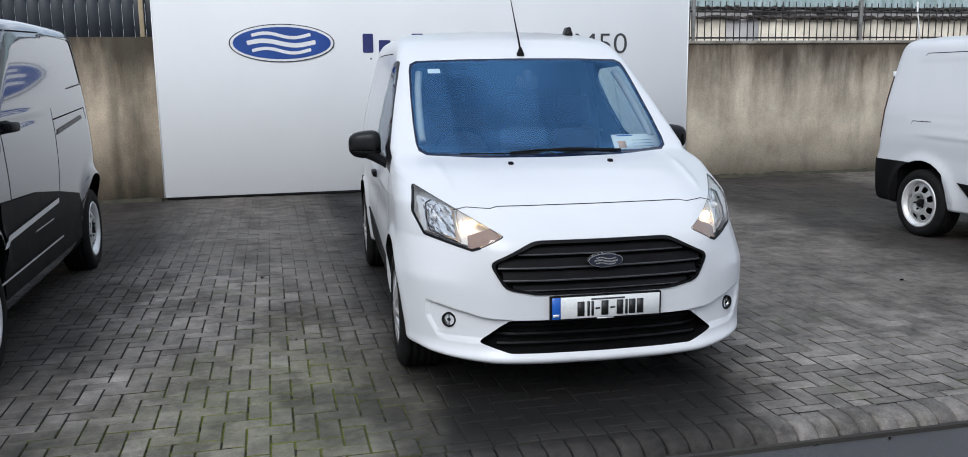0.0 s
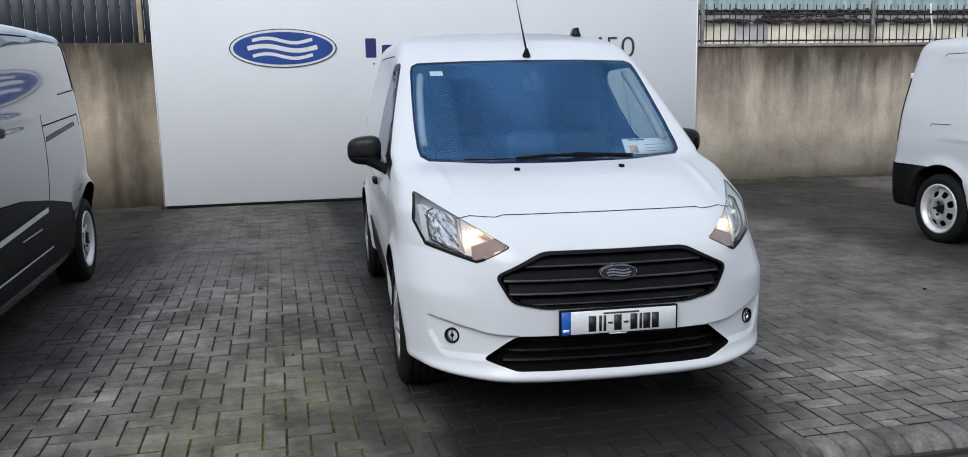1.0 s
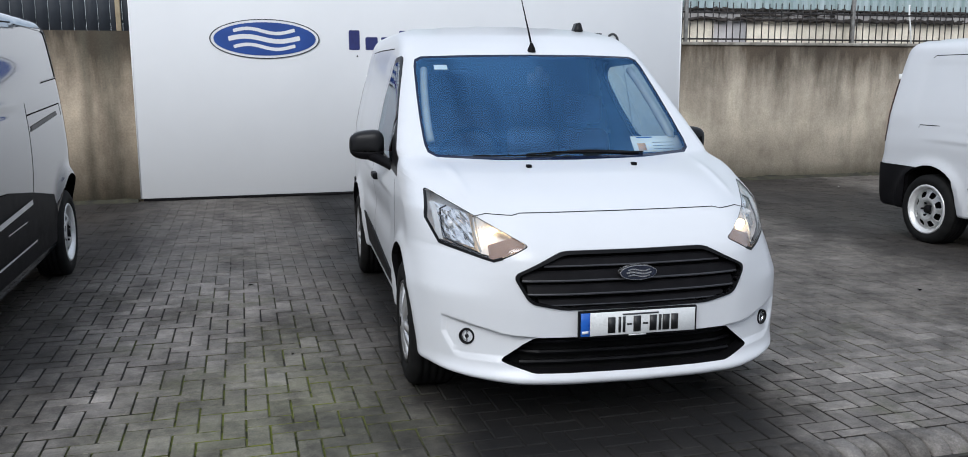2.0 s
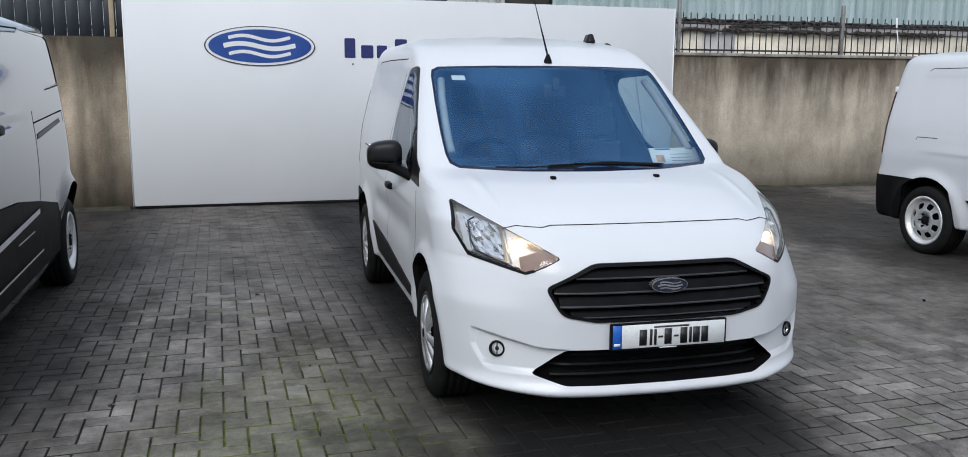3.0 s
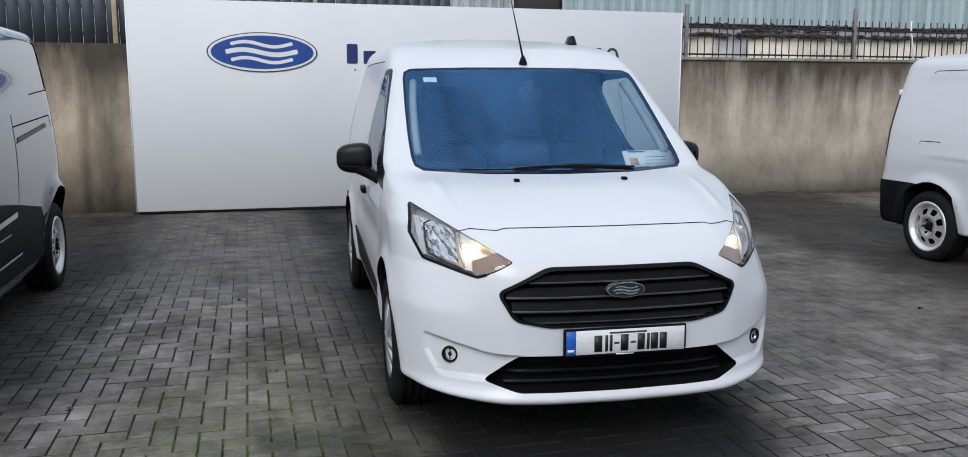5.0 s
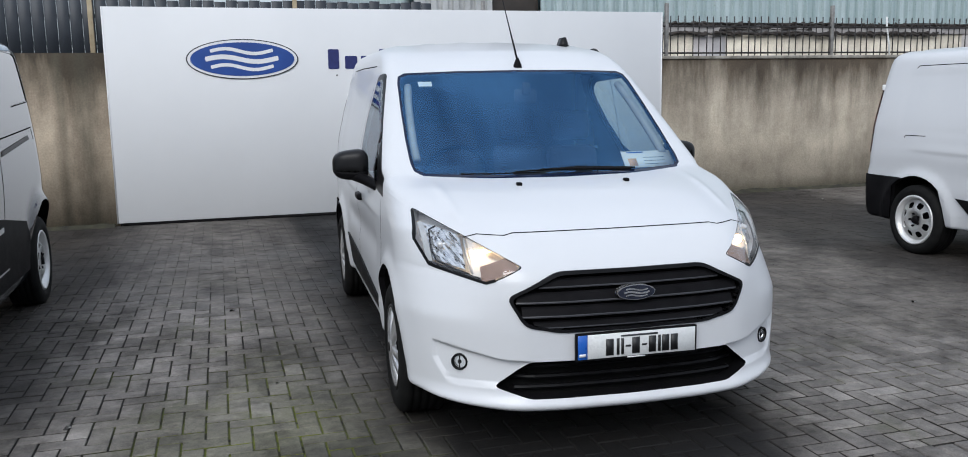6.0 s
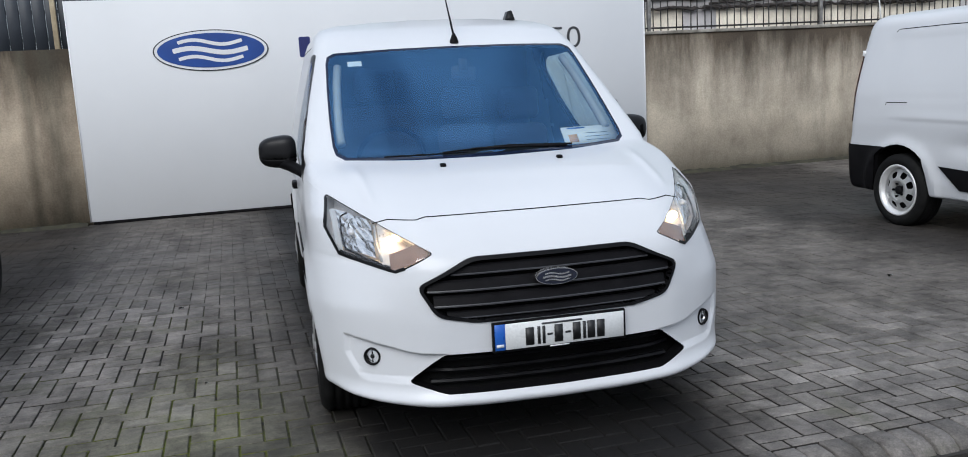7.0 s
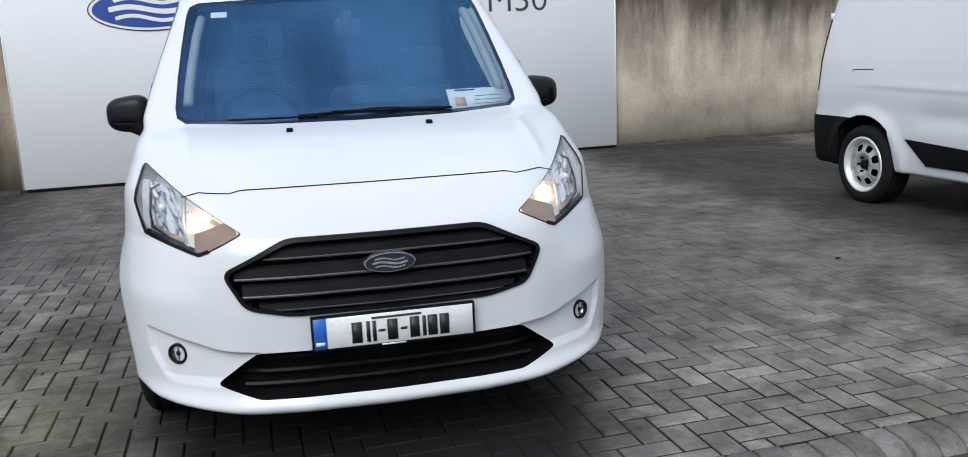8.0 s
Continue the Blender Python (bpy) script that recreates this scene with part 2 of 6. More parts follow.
def eased(n, l, value, lo, hi, most=1.0):
    r = n.new("ShaderNodeMapRange")
    r.interpolation_type = "SMOOTHSTEP"
    r.inputs["From Min"].default_value, r.inputs["From Max"].default_value, r.inputs["To Max"].default_value = lo, hi, most
    l.new(value, r.inputs["Value"])
    return r.outputs[0]


def forecourt_masks(n, l):
    """Noise by forecourt place, with masks for far tone, moss and painted van shade."""
    geo = n.new("ShaderNodeNewGeometry")

    def world_noise(scale, detail, rough=0.6):
        t = n.new("ShaderNodeTexNoise")
        t.inputs["Scale"].default_value, t.inputs["Detail"].default_value, t.inputs["Roughness"].default_value = scale, detail, rough
        l.new(geo.outputs["Position"], t.inputs["Vector"])
        return t.outputs["Fac"]

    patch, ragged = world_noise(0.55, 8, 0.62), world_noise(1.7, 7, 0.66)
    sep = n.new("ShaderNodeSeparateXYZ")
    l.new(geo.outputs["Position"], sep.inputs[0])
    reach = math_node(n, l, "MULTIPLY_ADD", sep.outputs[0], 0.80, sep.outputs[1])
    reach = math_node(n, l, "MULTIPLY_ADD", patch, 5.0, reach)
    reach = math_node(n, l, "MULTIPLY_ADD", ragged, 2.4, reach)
    far_mask = eased(n, l, reach, 9.0, 11.8, 0.97)
    # ragged dark strips, kerb to wall, that paint the vans' shade into the paving
    van_shade = None
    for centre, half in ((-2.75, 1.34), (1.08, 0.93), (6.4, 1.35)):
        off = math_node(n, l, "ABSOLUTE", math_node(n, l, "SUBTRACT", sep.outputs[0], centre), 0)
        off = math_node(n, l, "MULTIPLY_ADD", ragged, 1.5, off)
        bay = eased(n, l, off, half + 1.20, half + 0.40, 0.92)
        van_shade = bay if van_shade is None else math_node(n, l, "MAXIMUM", van_shade, bay)
    # a damp hollow near the kerb where moss has taken hold
    away = math_node(n, l, "ABSOLUTE", math_node(n, l, "ADD", sep.outputs[0], 0.15), 0)
    away = math_node(n, l, "MULTIPLY_ADD", math_node(n, l, "ABSOLUTE", math_node(n, l, "SUBTRACT", sep.outputs[1], 3.3), 0), 0.65, away)
    moss = eased(n, l, math_node(n, l, "MULTIPLY_ADD", ragged, 1.6, away), 2.5, 1.1)
    # shade under and ahead of the van's nose, painted near-black into the paving
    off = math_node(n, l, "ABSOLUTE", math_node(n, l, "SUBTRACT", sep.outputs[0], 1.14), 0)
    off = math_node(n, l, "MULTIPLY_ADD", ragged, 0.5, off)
    nose_shade = math_node(n, l, "MULTIPLY", eased(n, l, off, 1.10, 0.84), eased(n, l, math_node(n, l, "MULTIPLY_ADD", patch, 0.6, sep.outputs[1]), 2.75, 3.3))
    nose_shade = math_node(n, l, "MULTIPLY", nose_shade, 0.95)
    return world_noise, patch, far_mask, van_shade, moss, nose_shade


# tones of the far paving and of the shade painted round the vans
FAR_TONE, VAN_SHADE_TONE = (0.168, 0.151, 0.137), (0.044, 0.039, 0.036)


def paver_material():
    m, n, l, p = nodes_of("concrete_block_paver")
    isl = n.new("ShaderNodeNewGeometry")
    oi = n.new("ShaderNodeObjectInfo")
    fr = math_node(n, l, "FRACT", math_node(n, l, "ADD", isl.outputs["Random Per Island"], oi.outputs["Random"]), 0)
    tone = ramp(n, l, fr, [(0.0, (0.172, 0.158, 0.147)), (0.5, (0.228, 0.209, 0.195)), (0.86, (0.272, 0.250, 0.233)), (1.0, (0.355, 0.328, 0.307))]).outputs[0]
    world_noise, patch, far_mask, van_shade, moss, nose_shade = forecourt_masks(n, l)
    mid, spots, grain = world_noise(5.5, 6, 0.7), world_noise(21, 5, 0.7), world_noise(140, 4, 0.7)
    fleck = ramp(n, l, grain, [(0.30, (0.68, 0.68, 0.68)), (0.72, (1.25, 1.24, 1.22))]).outputs[0]
    blotch = ramp(n, l, mid, [(0.34, (0.66, 0.66, 0.67)), (0.64, (1.16, 1.16, 1.15))]).outputs[0]
    scuff = ramp(n, l, spots, [(0.34, (0.78, 0.78, 0.79)), (0.60, (1.0, 1.0, 1.0)), (0.76, (1.22, 1.22, 1.20))]).outputs[0]
    worn = mixed(n, l, 1.0, mixed(n, l, 1.0, blotch, scuff, "MULTIPLY"), fleck, "MULTIPLY")
    stain = ramp(n, l, world_noise(1.6, 8, 0.72), [(0.36, (0.56, 0.555, 0.55)), (0.52, (0.98, 0.98, 0.97)), (0.70, (1.18, 1.18, 1.17))]).outputs[0]
    worn = mixed(n, l, 1.0, worn, stain, "MULTIPLY")
    smear = ramp(n, l, world_noise(3.3, 9, 0.78), [(0.38, (0.60, 0.595, 0.58)), (0.50, (0.94, 0.94, 0.93)), (0.64, (1.10, 1.10, 1.10))]).outputs[0]
    worn = mixed(n, l, 1.0, worn, smear, "MULTIPLY")
    col = mixed(n, l, 1.0, tone, worn, "MULTIPLY")
    # olive algae film and moss
    algae = ramp(n, l, world_noise(0.9, 7, 0.66), [(0.53, (0, 0, 0)), (0.68, (0.55, 0.55, 0.55))]).outputs[0]
    col = mixed(n, l, algae, col, mixed(n, l, 1.0, (0.105, 0.098, 0.062), worn, "MULTIPLY"))
    green = ramp(n, l, world_noise(2.3, 6, 0.7), [(0.55, (0, 0, 0)), (0.72, (0.5, 0.5, 0.5))]).outputs[0]
    col = mixed(n, l, green, col, (0.085, 0.094, 0.040))
    col = mixed(n, l, math_node(n, l, "MULTIPLY", moss, 0.52), col, mixed(n, l, 1.0, (0.150, 0.150, 0.080), worn, "MULTIPLY"))
    # far tone away from the road, then painted shade round the vans and nose
    col = mixed(n, l, far_mask, col, mixed(n, l, 1.0, FAR_TONE, worn, "MULTIPLY"))
    col = mixed(n, l, van_shade, col, mixed(n, l, 1.0, VAN_SHADE_TONE, worn, "MULTIPLY"))
    col = mixed(n, l, nose_shade, col, (0.008, 0.0075, 0.0075))
    l.new(col, p.inputs["Base Color"])
    rr = ramp(n, l, patch, [(0.42, (0.78, 0.78, 0.78)), (0.60, (0.52, 0.52, 0.52))]).outputs[0]
    p.inputs["Specular IOR Level"].default_value = 0.22
    l.new(rr, p.inputs["Roughness"])
    bump(n, l, p, math_node(n, l, "MULTIPLY_ADD", spots, 1.5, grain), 0.45, 0.003)
    return m


def joint_material():
    m, n, l, p = nodes_of("mossy_sand_joint")
    world_noise, patch, far_mask, van_shade, moss, nose_shade = forecourt_masks(n, l)
    fine = world_noise(60, 3)
    col = ramp(n, l, world_noise(1.1, 6, 0.66), [(0.50, (0.026, 0.023, 0.020)), (0.60, (0.045, 0.050, 0.016)), (0.72, (0.12, 0.132, 0.026))]).outputs[0]
    tuft = ramp(n, l, world_noise(7, 5, 0.7), [(0.40, (0, 0, 0)), (0.52, (1, 1, 1))]).outputs[0]
    col = mixed(n, l, math_node(n, l, "MULTIPLY", moss, tuft), col, (0.150, 0.170, 0.030))
    # the far tone and the vans' painted shade run into the joints too
    col = mixed(n, l, math_node(n, l, "MULTIPLY", far_mask, 0.88), col, tuple(c * 0.86 for c in FAR_TONE))
    col = mixed(n, l, math_node(n, l, "MULTIPLY", van_shade, 0.9), col, tuple(c * 0.80 for c in VAN_SHADE_TONE))
    col = mixed(n, l, nose_shade, col, (0.009, 0.008, 0.008))
    l.new(col, p.inputs["Base Color"])
    p.inputs["Roughness"].default_value = 0.95
    bump(n, l, p, fine, 0.8, 0.004)
    return m


def asphalt_material():
    m, n, l, p = nodes_of("worn_asphalt")
    a, b, c = noise_node(n, l, 0.5, 6), noise_node(n, l, 170, 3, 0.7), noise_node(n, l, 38, 3)
    base = ramp(n, l, a.outputs["Fac"], [(0.3, (0.060, 0.060, 0.065)), (0.7, (0.095, 0.094, 0.10))]).outputs[0]
    stone = ramp(n, l, b.outputs["Fac"], [(0.35, (0.55, 0.55, 0.55)), (0.62, (1.0, 1.0, 1.0)), (0.74, (2.6, 2.6, 2.5))]).outputs[0]
    l.new(mixed(n, l, 1.0, base, stone, "MULTIPLY"), p.inputs["Base Color"])
    p.inputs["Roughness"].default_value = 0.75
    bump(n, l, p, b.outputs["Fac"], 0.9, 0.006)
    return m


def streaked_sheet(name, c1, c2):
    """Profiled steel sheet, faded in upright streaks, with rusty specks."""
    m, n, l, p = nodes_of(name)
    long, fine = noise_node(n, l, 2.4, 5, 0.6, stretch=(2.2, 2.2, 0.12)), noise_node(n, l, 26, 4, 0.65)
    base = ramp(n, l, long.outputs["Fac"], [(0.34, c1), (0.66, c2)]).outputs[0]
    speck = ramp(n, l, fine.outputs["Fac"], [(0.27, (0.55, 0.50, 0.46)), (0.36, (0.95, 0.95, 0.95)), (0.7, (1.05, 1.05, 1.05))]).outputs[0]
    l.new(mixed(n, l, 1.0, base, speck, "MULTIPLY"), p.inputs["Base Color"])
    p.inputs["Roughness"].default_value = 0.5
    return m


PANEL = panel_material()
WALL_RIGHT = render_wall_material("stained_render", (0.505, 0.450, 0.365), (0.390, 0.342, 0.274), (0.068, 0.052, 0.036), 2.05, 1.40, sway=0.7)
WALL_LEFT = render_wall_material("yellowed_render", (0.52, 0.430, 0.322), (0.375, 0.302, 0.222), (0.062, 0.047, 0.029), 2.14, 1.25, ((-1.93, 0.20), (-2.22, 0.10), (-3.1, 0.22)), 1.2)
WALL_WARE = render_wall_material("weathered_cream_render", (0.72, 0.67, 0.57), (0.52, 0.47, 0.39), (0.15, 0.13, 0.11), 2.80, 0.42)
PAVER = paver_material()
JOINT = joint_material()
ASPHALT = asphalt_material()
KERB = surface("kerb_concrete", (0.088, 0.086, 0.083), (0.135, 0.132, 0.126), 5, 0.85, 0, 0, 160, 0.6)
DIRT = surface("damp_dirt_and_moss", (0.022, 0.020, 0.014), (0.055, 0.052, 0.030), 7, 0.95, 0, 0, 90, 0.8)
RAILING = surface("weathered_railing_steel", (0.018, 0.016, 0.016), (0.04, 0.036, 0.034), 20, 0.6, 0.3, 0, 150, 0.3)
POST_STEEL = surface("galvanised_post", (0.22, 0.21, 0.20), (0.34, 0.33, 0.31), 14, 0.5, 0.5, 0, 150)
TIMBER = surface("pale_timber_post", (0.34, 0.27, 0.17), (0.46, 0.38, 0.26), 8, 0.8, 0, 0, 90, 0.3)
FENCE_SHEET = surface("dark_slate_blue_sheet", (0.018, 0.023, 0.031), (0.030, 0.037, 0.047), 2.5, 0.5, 0.1, 0, 60)
CLADDING = streaked_sheet("pale_blue_grey_cladding", (0.30, 0.39, 0.40), (0.47, 0.56, 0.57))
COPING = surface("pale_lichen_coping", (0.17, 0.155, 0.13), (0.36, 0.34, 0.30), 6, 0.9, 0, 0, 120, 0.5)
PALE_SHEET = surface("pale_grey_sheet", (0.42, 0.43, 0.43), (0.55, 0.56, 0.56), 2, 0.5, 0.1, 0, 40)
DARK_BROWN = surface("dark_brown_panel", (0.030, 0.024, 0.020), (0.055, 0.045, 0.038), 2, 0.6, 0, 0, 40)
PATCH = surface("mauve_grey_render", (0.36, 0.34, 0.34), (0.50, 0.48, 0.47), 3.0, 0.9, 0, 0, 60, 0.3)
DEBRIS = surface("dead_creeper_bark", (0.022, 0.018, 0.015), (0.06, 0.05, 0.045), 6, 0.9, 0, 0, 60, 0.5)
LITTER = surface("white_litter", (0.75, 0.75, 0.73), (0.85, 0.85, 0.84), 30, 0.7)


# ---- mesh tools ----
def part(name, bm, material, parent, label="", smooth=True):
    me = bpy.data.meshes.new(name)
    bm.to_mesh(me)
    bm.free()
    if smooth:
        me.shade_smooth()
    me.materials.append(material)
    ob = new(name, me)
    ob.parent = parent
    return tagged(ob, label) if label else ob


def empty(name, m, label="", category="", group="", kind=""):
    ob = new(name)
    ob.empty_display_size = 0.1
    ob.matrix_basis = m
    return tagged(ob, label, category, group, kind)


def from_arrays(verts, faces):
    bm = bmesh.new()
    vs = [bm.verts.new(v) for v in verts]
    for f in faces:
        try:
            bm.faces.new([vs[i] for i in f])
        except ValueError:
            pass
    return bm


def box(x0, y0, z0, x1, y1, z1, bevel=0.0, seg=2):
    bm = bmesh.new()
    bmesh.ops.create_cube(bm, size=1, matrix=Matrix.LocRotScale(((x0 + x1) / 2, (y0 + y1) / 2, (z0 + z1) / 2), None, (x1 - x0, y1 - y0, z1 - z0)))
    if bevel:
        bmesh.ops.bevel(bm, geom=bm.edges[:], offset=bevel, segments=seg, affect="EDGES", profile=0.5)
    return bm


def joined(*bms):
    out = bmesh.new()
    for b in bms:
        me = bpy.data.meshes.new("tmp")
        b.to_mesh(me)
        b.free()
        out.from_mesh(me)
        bpy.data.meshes.remove(me)
    return out


def lathe(profile, seg=48, axis="X", centre=(0, 0, 0)):
    """Turns (radius, along) pairs round an axis."""
    verts, faces = [], []
    for i in range(seg):
        a = 2 * math.pi * i / seg
        for r, h in profile:
            u, v = r * math.cos(a), r * math.sin(a)
            q = {"X": (h, u, v), "Y": (u, h, v), "Z": (u, v, h)}[axis]
            verts.append(tuple(c + d for c, d in zip(q, centre)))
    k = len(profile)
    for i in range(seg):
        j = (i + 1) % seg
        for s in range(k - 1):
            faces.append((i * k + s, j * k + s, j * k + s + 1, i * k + s + 1))
    bm = from_arrays(verts, faces)
    bmesh.ops.remove_doubles(bm, verts=bm.verts[:], dist=1e-5)
    bmesh.ops.recalc_face_normals(bm, faces=bm.faces[:])
    return bm


def tube(points, radii, seg=10):
    """A round bar along points, with a radius at each."""
    pts = [Vector(p) for p in points]
    radii = radii if isinstance(radii, (list, tuple)) else [radii] * len(pts)
    verts, faces = [], []
    for i, p in enumerate(pts):
        d = (pts[min(i + 1, len(pts) - 1)] - pts[max(i - 1, 0)]).normalized()
        u = d.cross(Vector((0, 0, 1)) if abs(d.z) < 0.9 else Vector((1, 0, 0))).normalized()
        v = d.cross(u)
        for s in range(seg):
            a = 2 * math.pi * s / seg
            verts.append(tuple(p + radii[i] * (math.cos(a) * u + math.sin(a) * v)))
    for i in range(len(pts) - 1):
        for s in range(seg):
            t = (s + 1) % seg
            faces.append((i * seg + s, i * seg + t, (i + 1) * seg + t, (i + 1) * seg + s))
    faces += [tuple(range(seg))[::-1], tuple(range((len(pts) - 1) * seg, len(pts) * seg))]
    return from_arrays(verts, faces)


def prism(outline, y0, y1):
    """An upright outline of (x, z) pairs, thickened from y0 to y1."""
    n = len(outline)
    verts = [(x, y0, z) for x, z in outline] + [(x, y1, z) for x, z in outline]
    faces = [tuple(range(n)), tuple(range(n, 2 * n))[::-1]] + [(i, i + n, (i + 1) % n + n, (i + 1) % n) for i in range(n)]
    bm = from_arrays(verts, faces)
    bmesh.ops.recalc_face_normals(bm, faces=bm.faces[:])
    return bm


def ellipse(cx, cz, rx, rz, n=64, a0=0.0):
    return [(cx + rx * math.cos(a0 + 2 * math.pi * i / n), cz + rz * math.sin(a0 + 2 * math.pi * i / n)) for i in range(n)]


def rounded(poly, r, n=4):
    """A convex outline with its corners rounded."""
    out = []
    k = len(poly)
    for i in range(k):
        p, a, b = Vector(poly[i]), Vector(poly[i - 1]), Vector(poly[(i + 1) % k])
        da, db = (a - p), (b - p)
        rr = min(r, da.length * 0.45, db.length * 0.45)
        s, e = p + da.normalized() * rr, p + db.normalized() * rr
        for j in range(n + 1):
            t = j / n
            q = (1 - t) ** 2 * s + 2 * t * (1 - t) * p + t * t * e
            out.append((q.x, q.y))
    return out


def stroke(points, w, y0, y1, seg=6):
    """A flat rounded band along (x, z) points, w wide."""
    pts = [Vector(q) for q in points]
    dense = []
    for i in range(len(pts) - 1):
        p0, p1, p2, p3 = pts[max(0, i - 1)], pts[i], pts[i + 1], pts[min(len(pts) - 1, i + 2)]
        for k in range(seg):
            t = k / seg
            dense.append(0.5 * (2 * p1 + (p2 - p0) * t + (2 * p0 - 5 * p1 + 4 * p2 - p3) * t * t + (3 * p1 - p0 - 3 * p2 + p3) * t ** 3))
    dense.append(pts[-1])
    n = len(dense)
    side_a, side_b = [], []
    for i, q in enumerate(dense):
        d = (dense[min(n - 1, i + 1)] - dense[max(0, i - 1)]).normalized()
        half = w / 2 * (0.55 if i in (0, n - 1) else 1.0)
        side_a.append((q.x - d.y * half, q.y + d.x * half))
        side_b.append((q.x + d.y * half, q.y - d.x * half))
    verts = [(x, y, z) for y in (y0, y1) for x, z in side_a + side_b]
    faces = []
    for i in range(n - 1):
        faces += [(i, i + 1, n + i + 1, n + i), (2 * n + i, 3 * n + i, 3 * n + i + 1, 2 * n + i + 1),
                  (i, 2 * n + i, 2 * n + i + 1, i + 1), (n + i, n + i + 1, 3 * n + i + 1, 3 * n + i)]
    faces += [(0, n, 3 * n, 2 * n), (n - 1, 3 * n - 1, 4 * n - 1, 2 * n - 1)]
    bm = from_arrays(verts, faces)
    bmesh.ops.recalc_face_normals(bm, faces=bm.faces[:])
    return bm


# ---- vehicle shells: one smooth skin from profile curves ----
def curve(pairs, soft, lo, hi, step=0.004):
    g = np.arange(lo - 1.0, hi + 1.0, step)
    xs, ys = zip(*pairs)
    v = np.interp(g, xs, ys)
    s0, s1 = (ys[1] - ys[0]) / (xs[1] - xs[0]), (ys[-1] - ys[-2]) / (xs[-1] - xs[-2])
    v = np.where(g < xs[0], ys[0] + (g - xs[0]) * s0, np.where(g > xs[-1], ys[-1] + (g - xs[-1]) * s1, v))
    n = max(1, int(3 * soft / step))
    k = np.exp(-0.5 * (np.arange(-n, n + 1) * step / soft) ** 2)
    v = np.convolve(np.pad(v, n, mode="edge"), k / k.sum(), mode="valid")
    return lambda q: np.interp(q, g, v)


def smax(a, b, k):
    h = np.clip(0.5 + 0.5 * (a - b) / k, 0, 1)
    return b * (1 - h) + a * h + k * h * (1 - h)


def shell(field, lo, hi, inner, xs, ys, zs):
    """Quads of the skin where field is 0, found along rays from an inner core to the faces of a box."""
    verts, faces, index = [], [], {}

    def vid(p):
        key = tuple(round(c, 5) for c in p)
        if key not in index:
            index[key] = len(verts)
            verts.append(key)
        return index[key]

    def sheet(us, vs, make):
        ids = [[vid(make(u, v)) for v in vs] for u in us]
        for i in range(len(us) - 1):
            for j in range(len(vs) - 1):
                faces.append((ids[i][j], ids[i + 1][j], ids[i + 1][j + 1], ids[i][j + 1]))

    sheet(xs, zs, lambda u, v: (u, lo[1], v))
    sheet(xs, zs, lambda u, v: (u, hi[1], v))
    sheet(ys, zs, lambda u, v: (lo[0], u, v))
    sheet(ys, zs, lambda u, v: (hi[0], u, v))
    sheet(xs, ys, lambda u, v: (u, v, lo[2]))
    sheet(xs, ys, lambda u, v: (u, v, hi[2]))
    p = np.array(verts)
    core = np.clip(p, inner[0], inner[1])
    a, b = np.zeros(len(p)), np.full(len(p), 1.3)
    for _ in range(34):
        m = (a + b) / 2
        q = core + m[:, None] * (p - core)
        out = field(q[:, 0], q[:, 1], q[:, 2]) > 0
        a, b = np.where(out, a, m), np.where(out, m, b)
    q = core + a[:, None] * (p - core)
    bm = from_arrays(q.tolist(), faces)
    bmesh.ops.recalc_face_normals(bm, faces=bm.faces[:])
    return bm


PLANES = {"Y": (lambda c: (c.x, c.z), lambda u, v: Vector((u, 0, v))),
          "X": (lambda c: (c.y, c.z), lambda u, v: Vector((0, u, v))),
          "Z": (lambda c: (c.x, c.y), lambda u, v: Vector((u, v, 0)))}


def take(bm, outline, along, keep):
    """Cuts a convex outline, seen along an axis, out of a skin where keep(centre) holds. Returns the piece as a bmesh of its own."""
    flat, lift = PLANES[along]
    area = sum(a[0] * b[1] - a[1] * b[0] for a, b in zip(outline, outline[1:] + outline[:1]))
    pts = outline if area > 0 else outline[::-1]
    u0, u1 = min(p[0] for p in pts) - 0.12, max(p[0] for p in pts) + 0.12
    v0, v1 = min(p[1] for p in pts) - 0.12, max(p[1] for p in pts) + 0.12
    cand = []
    for f in bm.faces:
        c = f.calc_center_median()
        u, v = flat(c)
        if u0 < u < u1 and v0 < v < v1 and keep(c):
            cand.append(f)
    geom = list({e for f in cand for e in (f, *f.edges, *f.verts)})
    sides = []
    for (ax, ay), (bx, by) in zip(pts, pts[1:] + pts[:1]):
        n = Vector((by - ay, -(bx - ax)))
        if n.length < 1e-6:
            continue
        n.normalize()
        sides.append(((ax, ay), n))
        geom = bmesh.ops.bisect_plane(bm, geom=geom, dist=1e-6, plane_co=lift(ax, ay), plane_no=lift(n.x, n.y))["geom"]
    inside = []
    for f in geom:
        if isinstance(f, bmesh.types.BMFace) and f.is_valid:
            u, v = flat(f.calc_center_median())
            if all((u - a[0]) * n.x + (v - a[1]) * n.y < 1e-6 for a, n in sides):
                inside.append(f)
    out, seen = bmesh.new(), {}
    for f in inside:
        for v in f.verts:
            if v not in seen:
                seen[v] = out.verts.new(v.co)
        out.faces.new([seen[v] for v in f.verts])
    bmesh.ops.delete(bm, geom=inside, context="FACES")
    out.normal_update()
    return out


def moved(bm, vec):
    bmesh.ops.translate(bm, verts=bm.verts[:], vec=vec)
    return bm


